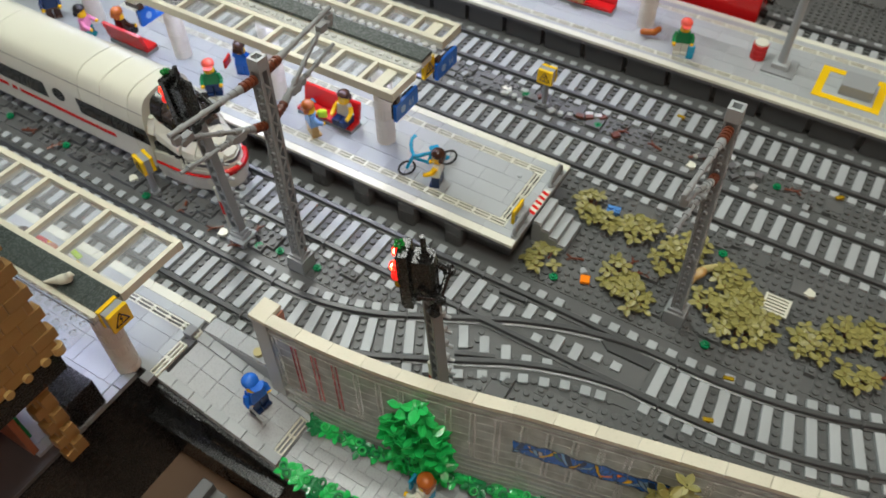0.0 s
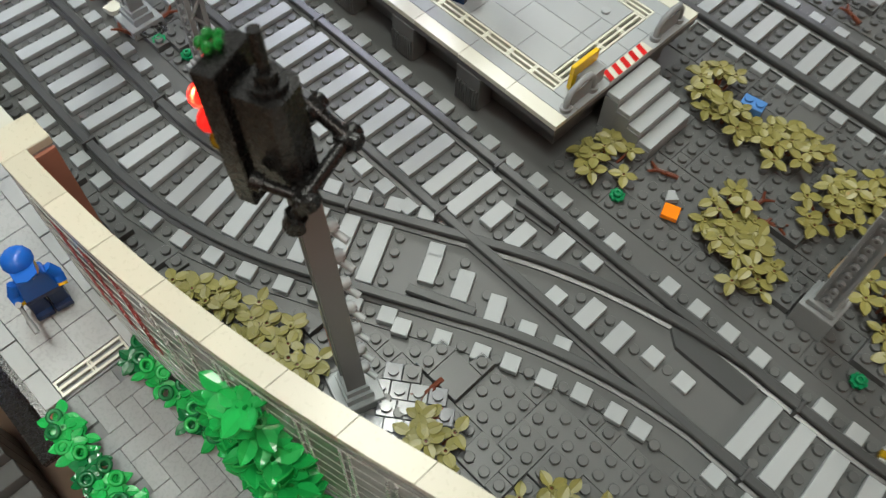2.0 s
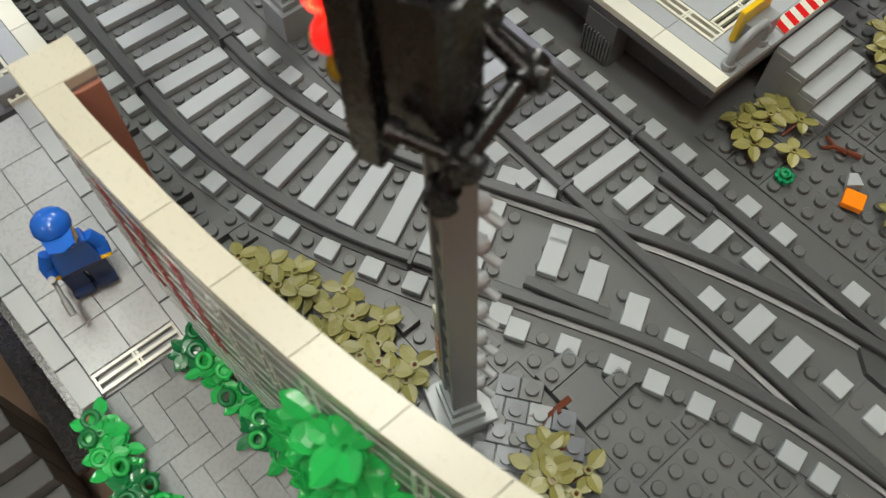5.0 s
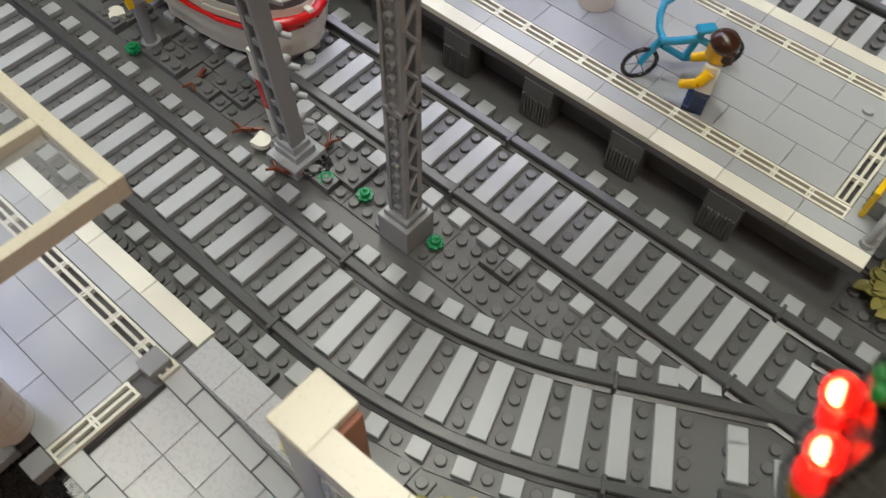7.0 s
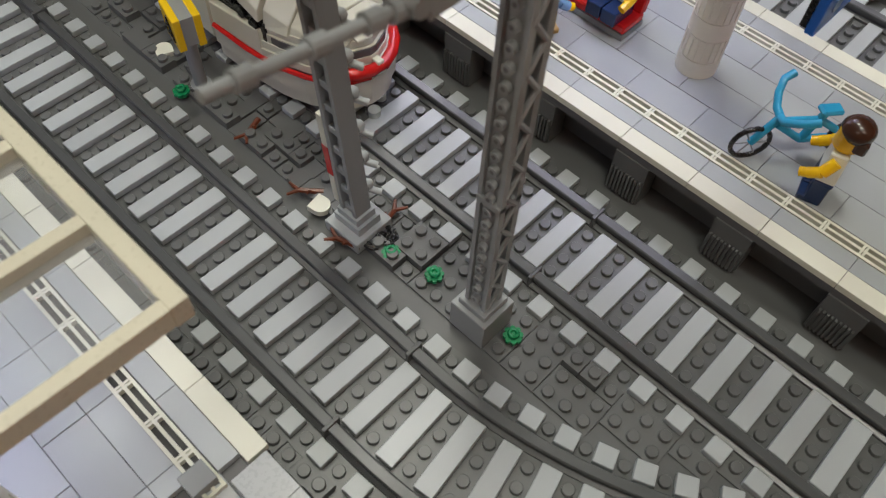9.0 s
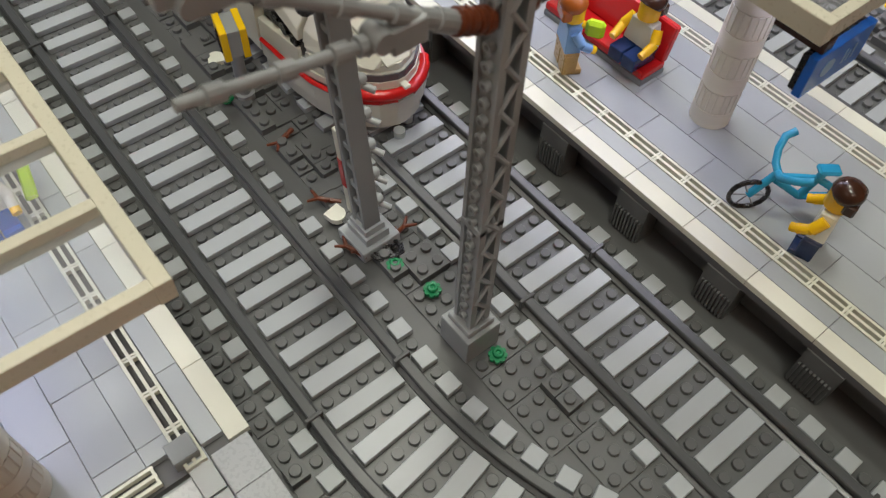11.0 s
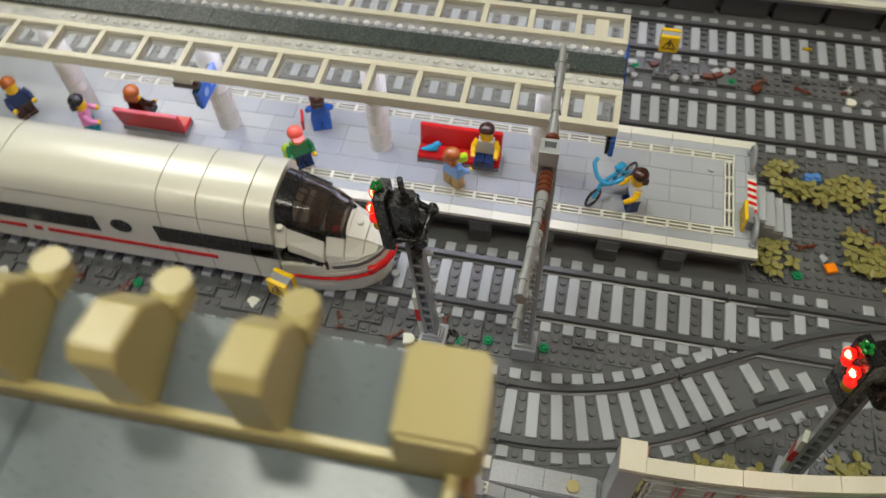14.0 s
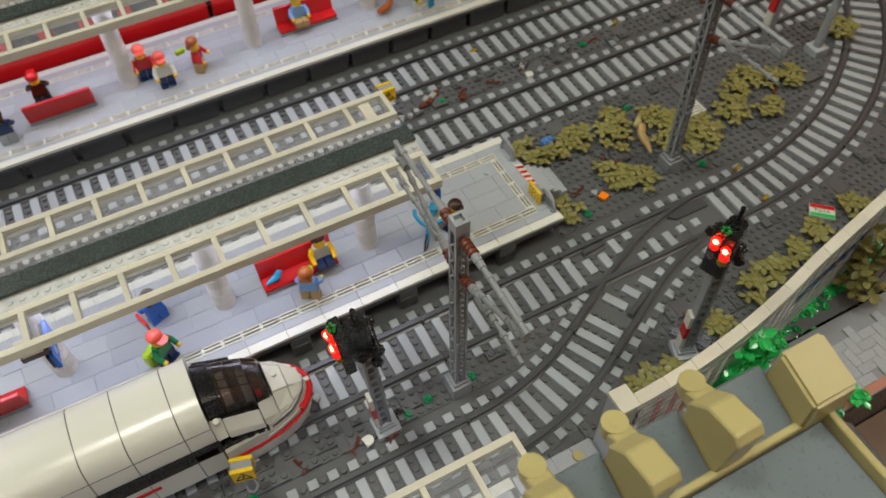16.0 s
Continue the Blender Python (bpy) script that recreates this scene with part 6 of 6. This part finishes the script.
# white and clear studded plates beside the wall signal
for k in range(14):
    u, v = k % 4 - 1.5 + (0.5 if k // 4 % 2 else 0), k // 4 - 1.2
    x, y = 19.5 + u * 0.8 - v * 0.6, -12.0 + u * 0.6 + v * 0.8
    single("stud_plate", cyl(bx(-0.48, 0.48, -0.48, 0.48, 0, 0.4, bevel=0.03), 0, 0, 0.38, 0.6, 0.3, 12), (SHEEN, SHEEN, SHEEN, MGREY, SHEEN, SHEEN, DGREY)[k % 7], "glossy grey studded plate beside the signal", "plate", "pale plates", at=spot(x, y, 0.05 + 0.02 * (k % 3), 37))
# yellow pieces stand in for lamp glints on the rails
for x, y, rz in [(38.1, 3.6, 15), (37.9, -1.6, 20), (20.8, 37.4, 0), (41.2, 33.2, 40)]:
    single("clear_yellow_tile", bx(-0.5, 0.5, -0.22, 0.22, 0, 0.35, bevel=0.05), CYELLOW, "small clear yellow tile standing in for a glint on the rail", "tile", "clear yellow tiles", at=spot(x, y, 0.21, rz))
rc = random.Random(77)
for k in range(34):
    x, y = rc.uniform(-8, 62), rc.uniform(29.6, 32.4)
    mat = rc.choice([BLOCK, DGREY, MGREY, FROST, BROWN, DGREY, SLOT])
    single("loose_bit", bx(-0.5, 0.5, -0.35, 0.35, 0, 0.36, bevel=0.05), mat, "small loose toy plate on the ballast", "plate", "loose bits", at=spot(x, y, 0.21 + rc.uniform(0, 0.1), rc.uniform(0, 90)))
for x, y in [(1.0, 30.3), (2.0, 29.8), (7.6, 30.2), (8.7, 30.6), (-18.6, 0.4), (-17.9, -0.7)]:
    single("clear_stud", cy(0, 0, 0, 0.4, 0.36, 12), BLOCK, "clear round plate on the ballast", "round plate", "clear round plates", at=spot(x, y, 0.21 if y > 5 else 0.42))

# ---- toy figures, plain shapes ----


def figure(x, y, z, rz, shirt, legs, hair, label, cap=False, seated=False, arms=None, bare=False):
    """One plain mesh: leg block, tapered body, arms, grips, round head and hair or cap."""
    bm = bmesh.new()
    mats = [legs, shirt, SKIN, hair]

    def piece(b2, slot):
        me = bpy.data.meshes.new("tmp")
        b2.to_mesh(me)
        b2.free()
        n = len(bm.faces)
        bm.from_mesh(me)
        bpy.data.meshes.remove(me)
        bm.faces.ensure_lookup_table()
        for f in bm.faces[n:]:
            f.material_index = slot

    zb = 0.9 if seated else 1.55
    if seated:
        for s in (-1, 1):
            piece(bx(s * 0.5 - 0.46, s * 0.5 + 0.46, -1.5, 0.35, 0.0, 0.85, bevel=0.05), 0)
    else:
        for s in (-1, 1):
            piece(bx(s * 0.5 - 0.46, s * 0.5 + 0.46, -0.45, 0.4, 0.0, 1.35, bevel=0.06), 0)
            piece(bx(s * 0.5 - 0.46, s * 0.5 + 0.46, -0.75, 0.1, 0.0, 0.35, bevel=0.05), 0)
    piece(bx(-0.97, 0.97, -0.45, 0.45, zb - 0.25, zb, bevel=0.04), 0)
    b2 = bmesh.new()
    lo = [b2.verts.new((a * 0.98, b * 0.46, zb)) for a, b in ((-1, -1), (1, -1), (1, 1), (-1, 1))]
    hi = [b2.verts.new((a * 0.72, b * 0.4, zb + 1.6)) for a, b in ((-1, -1), (1, -1), (1, 1), (-1, 1))]
    for i in range(4):
        b2.faces.new((lo[i], lo[(i + 1) % 4], hi[(i + 1) % 4], hi[i]))
    b2.faces.new(hi)
    b2.faces.new(lo[::-1])
    bmesh.ops.bevel(b2, geom=list(b2.edges), offset=0.06, segments=1, affect="EDGES")
    piece(b2, 1)
    for s in (-1, 1):
        bend = -0.95 if arms is None else arms
        b2 = bmesh.new()
        rod(b2, (s * 0.85, 0, zb + 1.35), (s * 1.15, bend * 0.4, zb + 0.75), 0.3, 9)
        rod(b2, (s * 1.15, bend * 0.4, zb + 0.75), (s * 1.1, bend, zb + 0.4), 0.27, 9)
        piece(b2, 2 if bare else 1)
        b2 = bmesh.new()
        rod(b2, (s * 1.1, bend, zb + 0.4), (s * 1.08, bend * 1.35, zb + 0.28), 0.24, 9)
        piece(b2, 2)
    b2 = cy(0, 0, zb + 1.6, zb + 1.75, 0.36, 12)
    cyl(b2, 0, 0, zb + 1.75, zb + 2.75, 0.62, 16)
    piece(b2, 2)
    b2 = bmesh.new()
    bmesh.ops.create_uvsphere(b2, u_segments=14, v_segments=8, radius=0.78)
    bmesh.ops.scale(b2, vec=(1, 1.02, 0.8), verts=b2.verts)
    bmesh.ops.translate(b2, vec=(0, 0.1, zb + 2.75), verts=b2.verts)
    bmesh.ops.bisect_plane(b2, geom=b2.verts[:] + b2.edges[:] + b2.faces[:], plane_co=(0, -0.1, zb + 2.5), plane_no=(0, -0.6, -1), clear_outer=True)
    for f in b2.faces:
        f.smooth = True
    piece(b2, 3)
    if cap:
        piece(prism(bmesh.new(), [(-0.6, -0.3), (-0.5, -1.15), (0, -1.35), (0.5, -1.15), (0.6, -0.3)], zb + 2.62, zb + 2.76), 3)
    else:
        piece(bx(-0.66, 0.66, 0.25, 0.82, zb + 1.9, zb + 2.6, bevel=0.1), 3)
    me = mesh_of("toy_figure", bm, mats[0])
    for m in mats[1:]:
        me.materials.append(m)
    ob = new("toy_figure", me)
    ob.matrix_world = spot(x, y, z, rz)
    return tagged(ob, label, "toy figure", "toy figures")


figure(2.6, 9.05, HP, 285, WHITE, NAVY, DBROWN, "plain toy figure in a white top holding a blue bicycle", arms=-0.9, bare=True)
figure(-14.2, 8.5, HP, 150, SKYBLUE, GOLD, GINGER, "plain toy figure with ginger hair beside a red bench", arms=-0.9)
figure(-11.6, 11.6, HP + 0.95, 0, WHITE, NAVY, DBROWN, "plain toy figure in white sitting on a red bench", seated=True, bare=True)
figure(-29.2, 8.3, HP, 40, DGREEN, NAVY, CORAL, "plain toy figure in green with a red cap and rucksack", cap=True)
single("rucksack", bx(-0.9, 0.9, -0.5, 0.5, 0, 2.0, bevel=0.25), LIME, "lime green toy rucksack beside a figure", "rucksack", at=spot(-30.3, 8.8, HP, 40))
figure(-28.6, 13.2, HP, 200, BLUE, BLUE, DBROWN, "plain toy figure in blue on the platform")
single("folded_paper", bx(-0.12, 0.12, -0.9, 0.9, 0, 1.1, bevel=0.02), RED, "red and white folded paper held up", "paper", at=spot(-30.0, 12.0, HP + 1.6, 20))
figure(-51.6, 8.6, HP, 120, PINK, TEAL, BLACK, "plain toy figure in pink on the platform")
figure(-46.6, 10.5, HP + 0.95, 180, DBROWN, BLACK, GINGER, "plain toy figure sitting on a red bench", seated=True)
figure(-59.5, 9.5, HP, 60, NAVY, DBROWN, GINGER, "plain toy figure with long brown hair")
blob("bird_figurine", [((-1.0, 0, 0.5), 0.12), ((-0.4, 0, 0.55), 0.3), ((0.2, 0, 0.65), 0.42), ((0.5, 0, 1.05), 0.32), ((0.85, 0, 1.0), 0.1)], AZURE, "plain bright blue toy bird on a red bench", "figurine", spot(-16.8, 11.3, HP + 0.9, 15))
single("lime_bag", bx(-0.55, 0.55, -0.3, 0.3, 0, 1.1, bevel=0.2), LIME, "lime green toy bag held by a figure", "bag", at=spot(-13.6, 9.9, HP + 1.7, 30))
single("teal_case", bx(-0.45, 0.45, -0.25, 0.25, 0, 1.9, bevel=0.12), AZURE, "bright blue toy case beside a figure", "case", at=spot(18.3, YF + 2.9, HP, 20))
figure(2.35, -21.75, ramp_z(2.35) + 0.1, 82, BLUE, NAVY, BLUE, "plain toy figure in blue with a blue cap on the footway", cap=True, arms=-0.5)
single("hand_tool", rod(rod(rod(bmesh.new(), (0, 0, 0), (0.25, 0, 0.5), 0.16, 8), (0.1, 0, 0.1), (1.0, -0.1, -0.35), 0.1, 8), (0.8, -0.1, -0.3), (1.5, -0.15, -0.6), 0.15, 8), MGREY, "grey toy hand tool held by the figure with the blue cap", "tool", at=spot(2.75, -23.0, ramp_z(2.35) + 1.9))
sgn = thing("blue_sign", 18.45, -20.75, HB - 0.02, "small bright blue sign board on a post among the green shrubs", "sign")
part("post", cy(0, 0, 0, 2.0, 0.16, 10), sgn, LGREY)
part("board", bx(-0.14, 0.14, -0.5, 0.5, 1.5, 2.9, bevel=0.04), sgn, AZURE)
figure(19.8, -20.9, HB, 265, WHITE, AZURE, GINGER, "plain toy figure with ginger hair on the footway")
figure(-22.0, -21.5, HP, 90, WHITE, BLUE, NOUGAT, "plain toy figure under the glazed roof")
figure(-26.0, -21.4, HP, 110, RED, LGREY, DBROWN, "plain toy figure in red under the glazed roof")
figure(-30.6, -22.1, HP, 20, WHITE, BLACK, WHITE, "plain toy figure with a white hat under the glazed roof", cap=True)
single("lime_surfboard", bx(-0.3, 0.3, -1.4, 1.4, 0, 0.25, bevel=0.1), LIME, "lime green toy board on the platform", "board", at=spot(-23.0, -19.3, HP + 1.2, 80))
# far platform figures
figure(-37.4, YF + 3.9, HP, 180, NAVY, LGREY, DBROWN, "plain toy figure in navy on the far platform")
figure(-19.9, YF + 7.4, HP, 0, RED, NAVY, CORAL, "plain toy figure in red with a red cap", cap=True)
figure(-18.0, YF + 4.8, HP, 0, WHITE, NAVY, CORAL, "plain toy figure in white with a coral hat", cap=True)
figure(-13.5, YF + 5.6, HP, 60, RED, GOLD, GINGER, "plain toy figure in red with long ginger hair")
single("lime_paddle", bx(-0.7, 0.7, -0.2, 0.2, 0, 0.9, bevel=0.2), LIME, "lime green toy paddle held by a figure", "paddle", at=spot(-15.2, YF + 6.4, HP + 2.4, 10))
figure(-32.4, YF + 8.8, HP, 180, DBROWN, BLACK, RED, "plain toy figure with a red cap behind a bench", cap=True)
figure(0.9, YF + 7.4, HP + 0.95, 0, SKYBLUE, GOLD, TAN, "plain toy figure sitting on a red bench", seated=True)
figure(16.8, YF + 3.6, HP, 20, DGREEN, WHITE, CORAL, "plain toy figure in green with a red helmet", cap=True)
blob("dog_figurine", [((-0.9, 0, 0.8), 0.45), ((0.5, 0, 0.85), 0.45), ((1.0, 0, 1.4), 0.4)], GINGER, "plain brown toy dog figurine on the far platform", "figurine", spot(12.2, YF + 4.6, HP, 20))
binob = thing("litter_bin", 25.7, YF + 7.6, HP, "round red litter bin on the far platform", "litter bin")
for k in range(3):
    part("drum", cy(0, 0, 0.7 * k, 0.7 * k + 0.66, 0.98, 18), binob, RED)
part("rim", cy(0, 0, 2.1, 2.3, 0.85, 18), binob, WHITE)
mark = thing("yellow_marking", 37.5, YF + 7.0, HP + 0.004, "yellow square outline of tiles on the far platform", "marking")
for a in ((-4, 4, -3.4, -2.4), (-4, 4, 2.4, 3.4), (-4, -3, -2.39, 2.39), (3, 4, -2.39, 2.39)):
    part("tile", bx(*a, 0, 0.06), mark, YELLOW)
part("housing", bx(-1.2, 2.6, -1.6, 1.6, 0, 1.4, bevel=0.05), mark, MGREY)

# ---- bicycle ----
bike = thing("bicycle", 0.3, 10.4, HP, "azure blue toy bicycle with black tyres", "bicycle")
bike.matrix_world = spot(0.55, 10.35, HP, 51)
for x in (-2.5, 2.4):
    bm = bmesh.new()
    pts = [(x + 0.95 * math.cos(2 * math.pi * k / 20), 0, 1.0 + 0.95 * math.sin(2 * math.pi * k / 20)) for k in range(20)]
    tube(bm, pts, 0.13, 6, closed=True)
    wheel = part("wheel", bm, bike, BLACK)
    bm = bmesh.new()
    for k in range(6):
        a = 2 * math.pi * k / 6
        rod(bm, (x, 0, 1.0), (x + 0.85 * math.cos(a), 0, 1.0 + 0.85 * math.sin(a)), 0.05, 5)
    part("spokes", bm, wheel, MGREY)
bm = bmesh.new()
for p, q in [((-2.5, 0, 1.0), (-1.6, 0, 2.7)), ((-1.6, 0, 2.4), (0.5, 0, 2.3)), ((-1.6, 0, 2.2), (0.0, 0, 1.0)), ((0, 0, 1.0), (0.6, 0, 2.8)), ((0, 0, 1.0), (2.4, 0, 1.0)), ((2.4, 0, 1.0), (0.5, 0, 2.3))]:
    rod(bm, p, q, 0.2, 8)
part("frame", bm, bike, AZURE)
bm = bmesh.new()
for s in (-1, 1):
    tube(bm, [(-1.65, 0, 2.7), (-1.7, s * 0.5, 2.85), (-1.6, s * 1.0, 3.3), (-1.3, s * 1.45, 3.7), (-0.8, s * 1.6, 3.9)], 0.2, 8)
part("handlebar", bm, bike, AZURE)
part("saddle", bx(0.2, 1.3, -0.35, 0.35, 2.8, 3.1, bevel=0.1), bike, AZURE)

# ---- hall round the layout, with unseen panels added to bounce light ----
table = tagged(new("table", mesh_of("table", bx(-160, 190, -150, 150, -20, -12.45), BLACK)), "black table carrying the layout", "table", kind="structure")
for x in (-150, 180):
    for y in (-140, 140):
        part("leg", bx(x - 4, x + 4, y - 4, y + 4, -112.45, -20.02, bevel=0.3), table, BLACK)
# two unseen panels, added only to throw reddish light on upright faces
single("layout_end_panel", bx(112, 115, -90, 140, -12.4, 80, bevel=0.3), REDBOUNCE, "unseen reddish panel added at the layout end to bounce light", "panel", kind="structure")
single("layout_front_panel", bx(-160, 118, -158, -155, -112.45, 105, bevel=0.3), BROWNBOUNCE, "unseen brown panel added in front to bounce warm light", "panel", kind="structure")
# south and east walls are unseen and brown only to bounce warm light
room = [("floor", (-4, 2.2, -4, 4, -1.0, -0.9), CARPET), ("ceiling", (-4, 2.2, -4, 4, 2.5, 2.6), CEIL), ("wall_north", (-4, 2.2, 4, 4.1, -0.9, 2.5), PLASTER), ("wall_south", (-4, 2.2, -4.1, -4, -0.9, 2.5), BROWNBOUNCE), ("wall_west", (-4.1, -4, -4, 4, -0.9, 2.5), PLASTER), ("wall_east", (2.2, 2.3, -4, 4, -0.9, 2.5), BROWNBOUNCE)]
for n, b, m in room:
    single(n, bx(*[v / S for v in b]), m, {"floor": "dark floor of the exhibition hall", "ceiling": "pale hall ceiling"}.get(n, "plain wall of the exhibition hall"), n.split("_")[0], kind="structure")
# a fixture for each lamp, the four added fill lamps included
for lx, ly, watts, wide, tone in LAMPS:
    lamp = thing("ceiling_light", lx / S, ly / S, 2.5 / S, "rectangular unseen ceiling light, four of the six added as fill", "ceiling light", "ceiling lights")
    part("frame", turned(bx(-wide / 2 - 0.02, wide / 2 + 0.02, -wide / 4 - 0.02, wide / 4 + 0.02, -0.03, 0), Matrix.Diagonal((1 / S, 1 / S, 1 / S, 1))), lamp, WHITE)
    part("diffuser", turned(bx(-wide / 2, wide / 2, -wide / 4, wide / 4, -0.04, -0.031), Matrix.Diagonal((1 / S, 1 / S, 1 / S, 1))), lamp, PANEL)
